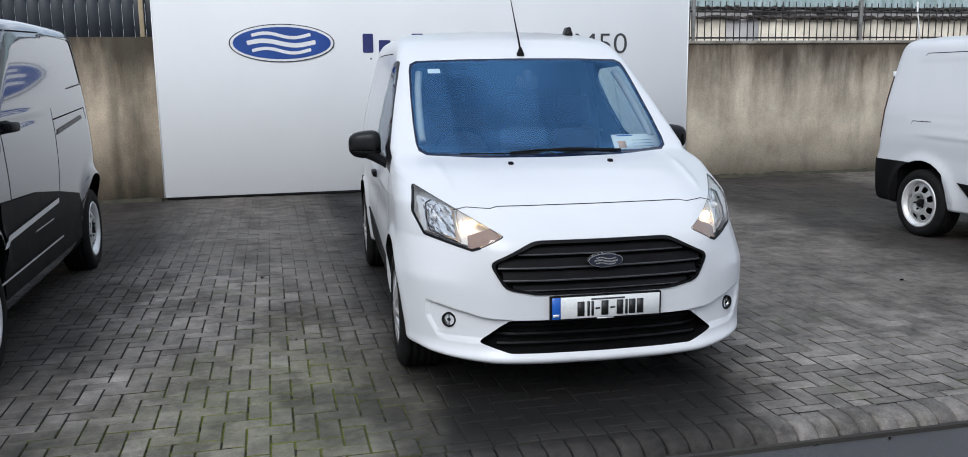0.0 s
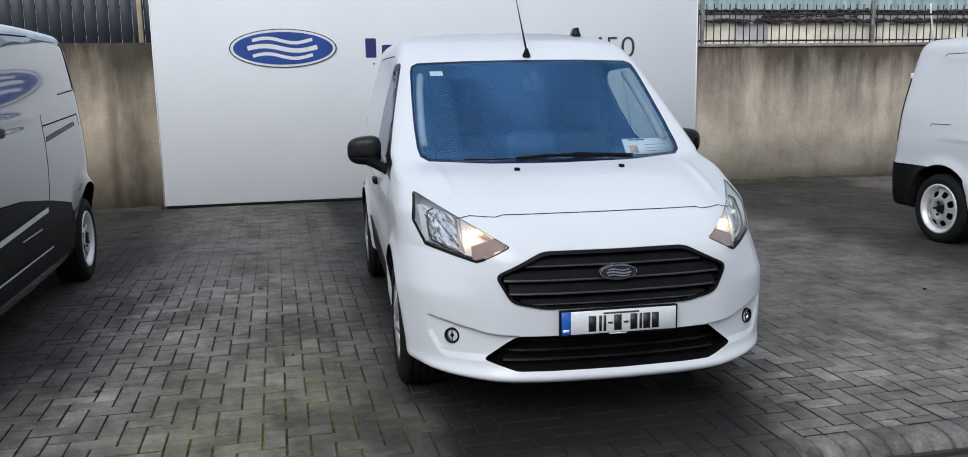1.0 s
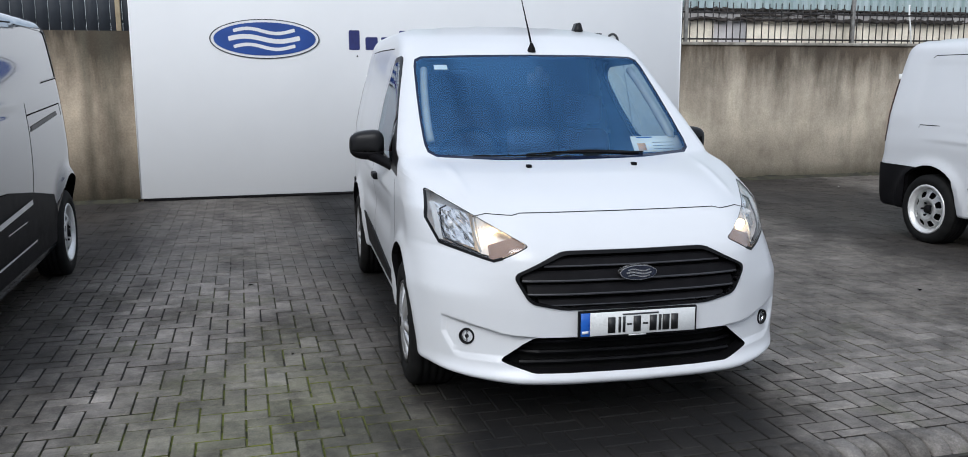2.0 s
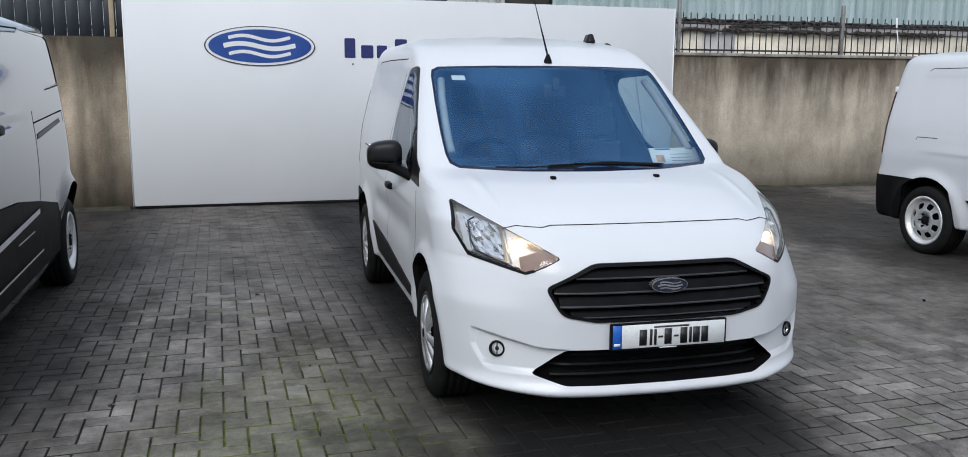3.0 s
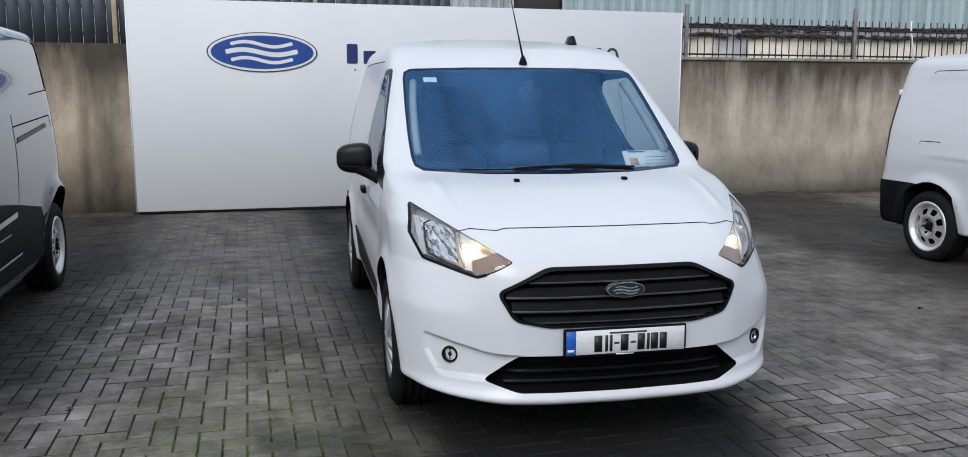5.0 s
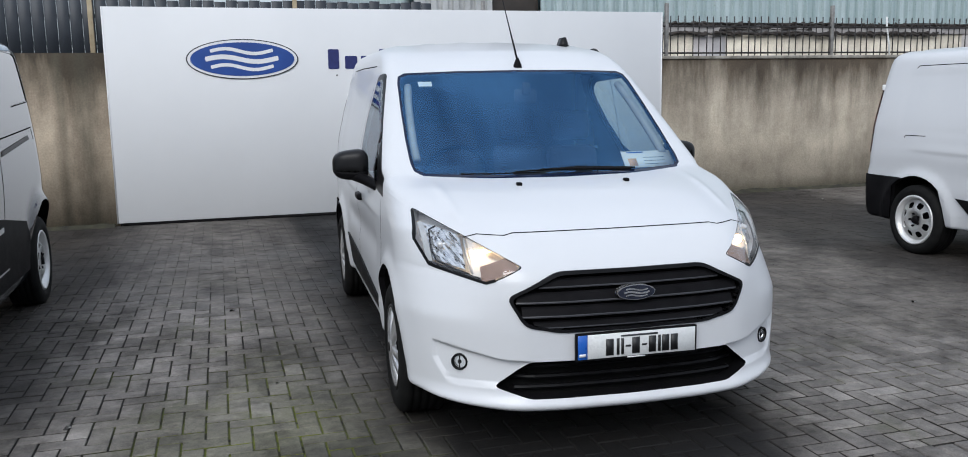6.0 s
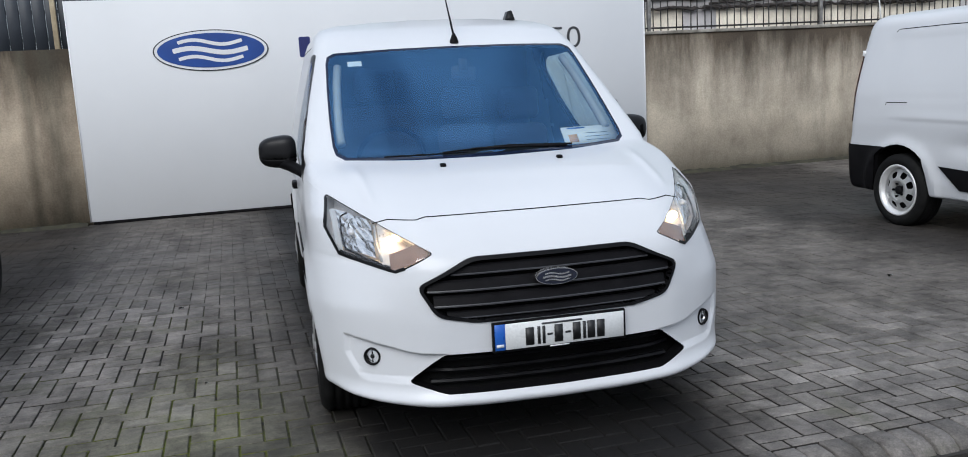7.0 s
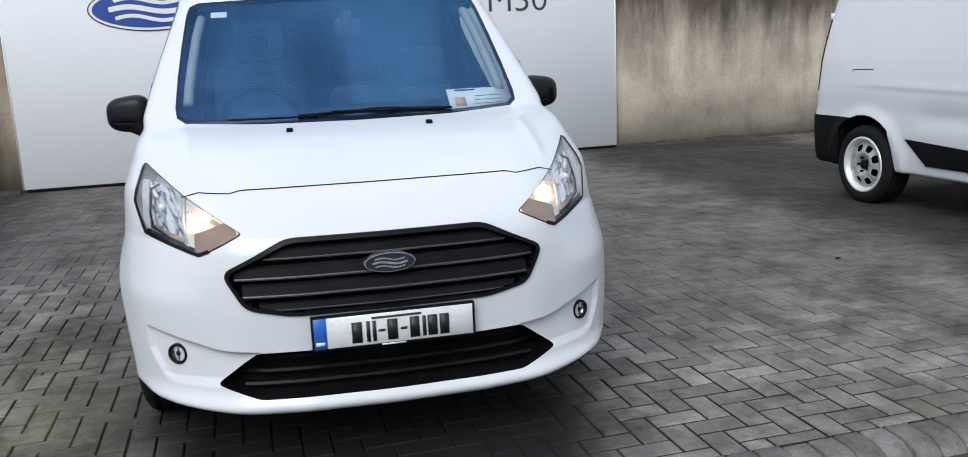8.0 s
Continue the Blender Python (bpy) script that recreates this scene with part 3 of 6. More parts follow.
def pushed(bm, d):
    """Moves a skin along its normals."""
    bm.normal_update()
    for v, n in [(v, v.normal.copy()) for v in bm.verts]:
        v.co += n * d
    return bm


def rim(bm, vec, scale=1.0):
    """Walls that run inward from the edge of a piece."""
    out = bmesh.new()
    vec = Vector(vec)
    mid = sum((v.co for v in bm.verts), Vector()) / max(1, len(bm.verts))
    for e in bm.edges:
        if e.is_boundary:
            a, b = e.verts[0].co, e.verts[1].co
            c, d = (mid + (q - mid) * scale + vec for q in (b, a))
            out.faces.new([out.verts.new(q) for q in (a, b, c, d)])
    bmesh.ops.remove_doubles(out, verts=out.verts[:], dist=1e-5)
    return out


def copy_of(bm):
    return bm.copy()


def inset_outline(poly, d):
    """A convex outline drawn in by about d."""
    cx, cy = sum(p[0] for p in poly) / len(poly), sum(p[1] for p in poly) / len(poly)
    w, h = max(abs(p[0] - cx) for p in poly), max(abs(p[1] - cy) for p in poly)
    return [(cx + (x - cx) * (1 - d / w), cy + (y - cy) * (1 - d / h)) for x, y in poly]


def mirrored(poly):
    return [(-x, z) for x, z in poly]


# ---- ground, kerb, walls ----
WALL_Y, KERB_Y, ROAD_Z = 11.44, 2.76, -0.075
ground = part("ground", from_arrays([(-400, -400, ROAD_Z), (400, -400, ROAD_Z), (400, 400, ROAD_Z), (-400, 400, ROAD_Z)], [(0, 1, 2, 3)]), ASPHALT, None, "dark worn asphalt road surface", False)
tagged(ground, category="road", kind="structure")
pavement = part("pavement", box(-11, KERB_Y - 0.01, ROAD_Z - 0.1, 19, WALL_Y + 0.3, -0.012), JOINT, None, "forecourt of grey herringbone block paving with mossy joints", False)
tagged(pavement, category="pavement", kind="structure")

wall_right = part("wall_north", box(5.72 - 0.35, WALL_Y, -0.1, 20, WALL_Y + 0.22, 1.985), WALL_RIGHT, None, "stained sand-cement rendered boundary wall with dark run-off streaks")
tagged(wall_right, category="wall", kind="structure")
part("coping", box(5.40, WALL_Y - 0.02, 1.985, 20, WALL_Y + 0.24, 2.03, 0.008), COPING, wall_right, "thin weathered concrete coping")
wall_left = part("wall_north_west", box(-12, WALL_Y + 0.003, -0.1, 5.36, WALL_Y + 0.22, 2.10), WALL_LEFT, None, "yellowed rendered boundary wall with dark damp streaks")
tagged(wall_left, category="wall", kind="structure")


def dirt_strip(x0, x1, seed):
    """A ragged heap of damp dirt and moss along the wall's foot."""
    rng = random.Random(seed)
    n = int((x1 - x0) / 0.06)
    verts, faces = [], []
    for i in range(n + 1):
        x = x0 + (x1 - x0) * i / n
        w = 0.13 + 0.10 * noise.noise((x * 1.3, seed, 0)) + rng.uniform(-0.02, 0.02)
        h = 0.030 + 0.020 * noise.noise((x * 2.1, seed, 4)) + rng.uniform(-0.006, 0.006)
        verts += [(x, WALL_Y + 0.01, h * 1.3), (x, WALL_Y - w * 0.4, h + rng.uniform(-0.006, 0.006)), (x, WALL_Y - w * 0.8, h * 0.35), (x, WALL_Y - w, -0.008)]
    for i in range(n):
        for j in range(3):
            faces.append((i * 4 + j, i * 4 + j + 1, i * 4 + j + 5, i * 4 + j + 4))
    return from_arrays(verts, faces)


tagged(part("dirt", dirt_strip(5.8, 19, 3), DIRT, None, "damp dirt and moss along the foot of the wall"), category="dirt", kind="stuff")
tagged(part("dirt", dirt_strip(-11, -1.7, 8), DIRT, None, "thin damp dirt along the foot of the wall"), category="dirt", kind="stuff")

# ---- sign panel ----
sign_panel = empty("sign_panel", pose(0, 0, 0), "large white dealership sign panel fixed to the wall", "sign")
part("sheet", box(-1.66, WALL_Y - 0.035, 0.035, 5.715, WALL_Y - 0.004, 2.64, 0.004, 1), PANEL, sign_panel, "smooth white sheet face")
part("edge_trim", box(-1.675, WALL_Y - 0.037, 0.035, -1.6605, WALL_Y - 0.002, 2.64), SIGN_WHITE, sign_panel)
part("edge_trim", box(5.7155, WALL_Y - 0.037, 0.035, 5.73, WALL_Y - 0.002, 2.64), SIGN_WHITE, sign_panel)
# the shadow line under the sheet is painted as a black strip
part("foot_shade_strip", box(-1.64, WALL_Y - 0.03, -0.01, 5.70, WALL_Y - 0.004, 0.034), BLACK_PLASTIC, sign_panel, "dark strip that paints the shadow line under the sheet")
FACE = WALL_Y - 0.035
OX, OZ = -0.072, 2.015
part("oval_border", prism(ellipse(OX, OZ, 0.678, 0.247), FACE - 0.008, FACE - 0.0002), GREY_INK, sign_panel, "thin dark outline", False)
part("oval_ring", prism(ellipse(OX, OZ, 0.662, 0.235), FACE - 0.012, FACE - 0.0085), SIGN_WHITE, sign_panel, "white ring", False)
part("oval_field", prism(ellipse(OX, OZ, 0.628, 0.206), FACE - 0.016, FACE - 0.0125), SIGN_BLUE, sign_panel, "blue oval field", False)
SY0, SY1 = FACE - 0.020, FACE - 0.0165


def swash(cx, cz, s, y0, y1):
    """Plain white ribbon shapes that fill an oval badge."""
    def at(pts):
        return [(cx + s * a, cz + s * b) for a, b in pts]
    wave = [(-0.44 + 0.88 * i / 16, 0.030 * math.sin(i * 0.42)) for i in range(17)]
    return [stroke(at([(a * 0.86, b + 0.098) for a, b in wave]), 0.042 * s, y0, y1),
            stroke(at(wave), 0.058 * s, y0, y1),
            stroke(at([(a * 0.86, b - 0.098) for a, b in wave]), 0.042 * s, y0, y1)]


for bm in swash(OX - 0.01, OZ, 1.0, SY0, SY1):
    part("emblem_stroke", bm, SIGN_WHITE, sign_panel, "plain white ribbon shape", False)
# lettering: bars for a name, letters for the motorway
for x0, x1, z0, z1 in [(0.98, 1.12, 1.885, 2.135), (1.195, 1.355, 1.885, 2.05), (1.40, 1.535, 1.885, 2.05), (1.64, 1.80, 1.885, 2.135), (1.86, 2.02, 1.885, 2.05), (2.215, 2.305, 1.885, 2.145), (2.352, 2.442, 1.885, 2.145)]:
    part("letter_bar", prism(rounded([(x0, z0), (x1, z0), (x1, z1), (x0, z1)], 0.02), FACE - 0.004, FACE - 0.0002), NAVY, sign_panel, "navy blue bar", False)
part("letter_bar", prism(rounded([(3.575, 2.106), (3.737, 2.106), (3.737, 2.130), (3.575, 2.130)], 0.004), FACE - 0.004, FACE - 0.0002), GREY_INK, sign_panel, "thin dark grey bar", False)
part("letter_dot", prism(ellipse(1.085, 1.805, 0.012, 0.012, 12), FACE - 0.004, FACE - 0.0002), GREY_INK, sign_panel, "", False)
fc = bpy.data.curves.new("lettering", "FONT")
fc.body, fc.size, fc.extrude, fc.offset = "M50", 0.40, 0.002, -0.0035
tmp = new("lettering_source", fc)
bpy.context.view_layer.update()
tm = bpy.data.meshes.new_from_object(tmp.evaluated_get(bpy.context.evaluated_depsgraph_get()))
bpy.data.objects.remove(tmp)
lb = bmesh.new()
lb.from_mesh(tm)
x0, x1 = min(v.co.x for v in lb.verts), max(v.co.x for v in lb.verts)
y0, y1 = min(v.co.y for v in lb.verts), max(v.co.y for v in lb.verts)
for v in lb.verts:
    v.co = Vector((3.985 + (v.co.x - x0) / (x1 - x0) * 0.78, FACE - 0.0025 - v.co.z, 1.855 + (v.co.y - y0) / (y1 - y0) * 0.282))
bmesh.ops.recalc_face_normals(lb, faces=lb.faces[:])
part("lettering", lb, GREY_INK, sign_panel, "thin dark grey letters reading M50", False)

# ---- fences on the wall ----
FY = WALL_Y + 0.09
railing = empty("railing", pose(0, 0, 0), "weathered steel railing of thin upright bars on the wall", "railing", kind="structure")
bar = part("bar", tube([(0, 0, 2.0), (0, 0, 2.60)], 0.0085, 8), RAILING, railing)
bar.location = (2.50, FY, 0)
for i in range(1, 140):
    b = new("bar", bar.data)
    b.parent, b.location = railing, (2.50 + 0.118 * i, FY, random.uniform(-0.008, 0.008))
    b.rotation_euler = (random.uniform(-0.006, 0.006), random.uniform(-0.006, 0.006), 0)
for z in (2.075, 2.455):
    part("rail", box(2.4, FY - 0.02, z - 0.012, 19, FY + 0.02, z + 0.012, 0.003), RAILING, railing)
for x in (3.1, 5.86, 8.68, 11.5, 14.3, 17.1):
    part("post", box(x - 0.026, FY - 0.026, 1.97, x + 0.026, FY + 0.026, 2.78, 0.006), POST_STEEL, railing, "galvanised square post")
part("cable", tube([(9.75, FY - 0.02, 2.02), (9.73, FY - 0.01, 2.25), (9.70, FY, 2.45), (9.69, FY, 2.62)], 0.014, 8), LITTER, railing, "pale strip tied to the railing")

sheet_fence = empty("sheet_fence", pose(0, 0, 0), "dark slate-blue sheet fence of upright slats above the wall", "fence", kind="structure")
slat_bm = box(-0.0665, -0.012, 2.09, 0.0665, 0.012, 2.74, 0.004, 1)
slat = part("slat", slat_bm, FENCE_SHEET, sheet_fence)
slat.location = (-11.9, FY, 0)
for i in range(1, 104):
    s = new("slat", slat.data)
    s.parent, s.location = sheet_fence, (-11.9 + 0.138 * i, FY, random.uniform(-0.02, 0.015))
    s.rotation_euler = (0, 0, random.uniform(-0.03, 0.03))
for z in (2.22, 2.54):
    part("rail", box(-12, FY + 0.015, z - 0.02, 2.4, FY + 0.05, z + 0.02, 0.004), FENCE_SHEET, sheet_fence)
for x in (-8.9, -6.5, -4.15, -1.80, 0.6):
    part("post", box(x - 0.028, FY - 0.06, 2.10, x + 0.028, FY - 0.014, 2.86, 0.005), TIMBER, sheet_fence, "pale timber post")

# ---- building behind ----
BY = 15.0
building = empty("warehouse", pose(0, 0, 0), "warehouse with pale corrugated cladding above grey panels", "building")
part("wall", box(5.2, BY, -0.1, 34, BY + 0.3, 2.82), WALL_WARE, building, "weathered cream rendered wall")
part("patched_bay", box(8.28, BY - 0.012, -0.1, 8.98, BY - 0.001, 2.81), PATCH, building, "mauve-grey patched bay")
for x in (14.6, 20.4, 26.2):
    part("patched_bay", box(x, BY - 0.012, -0.1, x + 0.7, BY - 0.001, 2.81), PATCH, building, "mauve-grey patched bay")


def cladding(x0, x1, y, z0, z1, pitch=0.2, depth=0.065):
    verts, faces, k = [], [], 0
    x = x0
    while x < x1:
        for dx, dy in ((0, 0), (0.07, 0), (0.09, -depth), (0.18, -depth)):
            zz = z0 + 0.035 * noise.noise((x * 0.7, 2, 5))
            verts += [(x + dx, y + dy, zz), (x + dx, y + dy, z1)]
            if k:
                faces.append((2 * k - 2, 2 * k, 2 * k + 1, 2 * k - 1))
            k += 1
        x += pitch
    return from_arrays(verts, faces)


part("cladding", cladding(5.2, 34, BY - 0.05, 2.80, 7.5), CLADDING, building, "pale blue-grey corrugated sheet cladding", False)
part("end_cladding", cladding(2.9, 4.25, BY - 0.05, -0.1, 7.5), PALE_SHEET, building, "pale grey corrugated end bay", False)
# dark brown area between the two claddings, built as a flat panel
part("dark_panel", box(4.3, BY + 0.05, -0.1, 5.19, BY + 0.2, 7.5, 0.01), DARK_BROWN, building, "tall dark brown bay")
part("jamb", box(4.25, BY - 0.04, -0.1, 4.30, BY + 0.2, 7.5), PALE_SHEET, building)
part("flashing", box(5.2, BY - 0.10, 2.785, 34, BY - 0.002, 2.80, 0.004), KERB, building, "grey flashing under the cladding")
part("side_wall", box(2.7, BY + 0.3, -0.1, 2.9, BY + 12, 7.5), CLADDING, building)
part("roof", box(2.6, BY - 0.3, 7.5, 34, BY + 12, 7.7), CLADDING, building)
part("back_wall", box(5.2, BY + 11.8, -0.1, 34, BY + 12, 7.5), CLADDING, building)
part("band", box(7.0, BY - 0.030, 2.60, 34, BY - 0.013, 2.782, 0.004, 1), PATCH, building, "mauve-grey rendered band under the cladding")
creeper = random.Random(21)
for z, x0, x1, runs in ((2.60, 7.4, 16.5, 5), (2.775, 7.2, 17.5, 4), (2.69, 8.2, 12.6, 3)):
    for k in range(runs):
        x, pts, radii = x0 + creeper.uniform(0, 1.2), [], []
        while x < x1 - creeper.uniform(0, 3.0):
            pts.append((x, BY - 0.05 - 0.04 * creeper.random(), z + creeper.uniform(-0.035, 0.035)))
            radii.append(creeper.choice((0.003, 0.006, 0.012, 0.022, 0.032)))
            x += creeper.uniform(0.05, 0.19)
        part("stem", tube(pts, radii, 6), DEBRIS, building, "dead creeper stem clinging to the wall")

# unseen pale wall, added across the road to close the yard and bounce light
far_side = part("bounce_wall", box(-60, -18.3, -0.1, 60, -18.0, 3.5), PANEL, None, "plain pale wall, added unseen across the road to bounce light", False)
tagged(far_side, category="wall", kind="structure")


# ---- wheels ----
def steel_disc(r_out, holes):
    """A pressed wheel disc with rounded openings round it."""
    k = r_out / 0.202
    prof = [(0.030, 0.0), (0.046, 0.002), (0.060, 0.014), (0.074, 0.025), (0.088, 0.029), (0.100, 0.027), (0.108, 0.024), (0.116, 0.021), (0.124, 0.017), (0.132, 0.013),
            (0.140, 0.009), (0.148, 0.005), (0.156, 0.001), (0.166, -0.004), (0.178, -0.010), (0.186, -0.002), (0.202, 0.004)]
    n = holes * 18
    verts = [(-h, r * k * math.cos(2 * math.pi * i / n), r * k * math.sin(2 * math.pi * i / n)) for i in range(n) for r, h in prof]
    faces, m = [], len(prof)
    for i in range(n):
        j = (i + 1) % n
        for s in range(m - 1):
            mid, turn = (prof[s][0] + prof[s + 1][0]) / 2, (i % 18 - 8.5) / 18 * 2 * math.pi / holes * 0.132
            if abs(turn / 0.031) ** 2.6 + abs((mid - 0.132) / 0.027) ** 2.6 < 1:
                continue
            faces.append((i * m + s, i * m + s + 1, j * m + s + 1, j * m + s))
    bm = from_arrays(verts, faces)
    bmesh.ops.solidify(bm, geom=bm.faces[:], thickness=0.006)
    return bm


def spoked_cover(r_out, n=10):
    """A silver wheel cover with paired spokes."""
    out = [lathe([(0.0, -0.030), (0.03, -0.030), (0.042, -0.022), (0.045, 0.0)], 40), lathe([(r_out - 0.028, -0.002), (r_out - 0.02, -0.012), (r_out, -0.012), (r_out + 0.004, 0.006)], 64)]
    for i in range(n):
        a = 2 * math.pi * i / n + (0.09 if i % 2 else -0.09)
        b = a + (-0.05 if i % 2 else 0.05)
        pts = []
        for r, w, h, ang in ((0.036, 0.016, -0.024, a), (0.10, 0.013, -0.022, (a + b) / 2), (r_out - 0.018, 0.021, -0.008, b)):
            c, s = math.cos(ang), math.sin(ang)
            for sgn in (-1, 1):
                pts.append((h, r * c - sgn * w * s, r * s + sgn * w * c))
            for sgn in (-1, 1):
                pts.append((h + 0.016, r * c - sgn * w * 1.2 * s, r * s + sgn * w * 1.2 * c))
        fs = []
        for k in (0, 4):
            fs += [(k, k + 1, k + 5, k + 4), (k, k + 4, k + 6, k + 2), (k + 1, k + 3, k + 7, k + 5)]
        out.append(from_arrays(pts, fs))
    return joined(*out[:2]), out[2:]


def wheel(van, x, y, radius, rim_r, style, steer=0.0):
    """A wheel that faces -X at x < 0 and +X otherwise. It is a part of its van."""
    side = -1 if x < 0 else 1
    w = 0.205
    hub = part("wheel", lathe([(0.02, 0.05), (rim_r * 0.80, 0.055), (rim_r * 0.86, 0.02), (rim_r * 0.92, -0.01), (rim_r - 0.004, -0.016), (rim_r + 0.004, -0.010), (rim_r + 0.004, 0.16)], 64), STEEL if style == "steel" else GLOSS_BLACK, van, "wheel rim")
    hub.matrix_basis = pose(x, y, radius - 0.008, 0, 0, (0 if side < 0 else 180) + steer)
    t = radius
    prof = [(rim_r - 0.004, 0.002), (rim_r + 0.012, -0.012), (rim_r + 0.040, -0.020), (t - 0.035, -0.016), (t - 0.012, -0.002), (t - 0.004, 0.012)]
    for i in range(5):
        c = 0.018 + (w - 0.036 - 0.02) * i / 4
        prof += [(t, c), (t, c + 0.020), (t - 0.007, c + 0.023), (t - 0.007, c + 0.028)]
    prof += [(t - 0.02, w - 0.01), (t - 0.05, w), (rim_r, w)]
    part("tyre", lathe(prof, 72), RUBBER, hub, "black grooved tyre")
    part("brake_drum", lathe([(0.0, 0.045), (rim_r * 0.8, 0.05)], 32), DARK_VOID, hub)
    if style == "steel":
        part("wheel_disc", steel_disc(rim_r - 0.012, 8), STEEL, hub, "silver pressed-steel disc").location.x = 0.020
        part("hub_cap", lathe([(0.0, -0.030), (0.024, -0.029), (0.034, -0.020), (0.040, -0.004), (0.042, 0.012)], 24), BLACK_PLASTIC, hub, "black hub centre").location.x = 0.016
        for i in range(5):
            a = 2 * math.pi * i / 5
            part("wheel_nut", lathe([(0.0, -0.026), (0.010, -0.024), (0.011, 0.0)], 6, centre=(0, 0.058 * math.cos(a), 0.058 * math.sin(a))), BLACK_PLASTIC, hub).location.x = 0.016
    else:
        ring, spokes = spoked_cover(rim_r - 0.006)
        part("wheel_cover", ring, SILVER, hub, "silver spoked wheel cover")
        for bm in spokes:
            part("spoke", bm, SILVER, hub)
        part("hub_cap", lathe([(0.0, -0.034), (0.022, -0.033), (0.026, -0.028)], 24), GLOSS_BLACK, hub)
    return hub


# ---- the small white van ----
CY = curve([(0.0, 0.42), (0.177, 0.150), (0.202, 0.075), (0.225, 0.040), (0.247, 0.036), (0.270, 0.058), (0.30, 0.068), (0.43, 0.058), (0.55, 0.055), (0.64, 0.059), (0.70, 0.066), (0.76, 0.080), (0.80, 0.100), (0.835, 0.132), (0.87, 0.173),
            (0.90, 0.212), (0.935, 0.262), (1.0, 0.445), (1.05, 0.62), (1.087, 0.79), (1.118, 1.005), (1.25, 1.205), (1.40, 1.42), (1.55, 1.635), (1.65, 1.785), (1.70, 1.875), (1.75, 1.985), (1.80, 2.13), (1.86, 2.40), (1.90, 2.7)], 0.010, 0, 2)
DY = curve([(-0.3, 0.012), (0.0, 0.0), (0.3, 0.013), (0.45, 0.036), (0.52, 0.054), (0.60, 0.112), (0.70, 0.215), (0.80, 0.345), (0.90, 0.53), (1.0, 0.79)], 0.03, 0, 1)
# the bumper wraps round less sharply than the lamps
DB = curve([(-0.3, 0.012), (0.0, 0.0), (0.3, 0.013), (0.45, 0.036), (0.52, 0.054), (0.60, 0.100), (0.70, 0.165), (0.80, 0.255), (0.90, 0.41), (1.0, 0.66)], 0.03, 0, 1)
DY2 = curve([(-0.3, 0.015), (0.0, 0.0), (0.3, 0.015), (0.5, 0.048), (0.68, 0.105), (0.74, 0.132), (0.8, 0.150), (0.9, 0.188), (1.0, 0.24)], 0.03, 0, 1)
DS = curve([(0.0, 1.0), (0.80, 1.0), (0.95, 0.80), (1.10, 0.58), (1.3, 0.56), (2.0, 0.60)], 0.03, 0, 2)
HW = curve([(0.10, 0.84), (0.25, 0.880), (0.40, 0.903), (0.60, 0.915), (0.75, 0.912), (0.88, 0.916), (0.95, 0.913), (1.05, 0.903), (1.15, 0.896), (1.25, 0.876), (1.40, 0.840), (1.55, 0.800), (1.65, 0.775), (1.75, 0.745), (1.90, 0.69)], 0.018, 0, 2)
RY = curve([(0.2, 4.26), (0.35, 4.30), (0.70, 4.30), (0.80, 4.27), (1.0, 4.265), (1.5, 4.245), (1.8, 4.225), (1.95, 4.21)], 0.03, 0, 2)
CYS = lambda z: np.sqrt(1 + ((CY(z + 0.01) - CY(z - 0.01)) / 0.02) ** 2)
HUBS, HUB_Z, ARCH_R = (0.895, 3.557), 0.315, 0.385


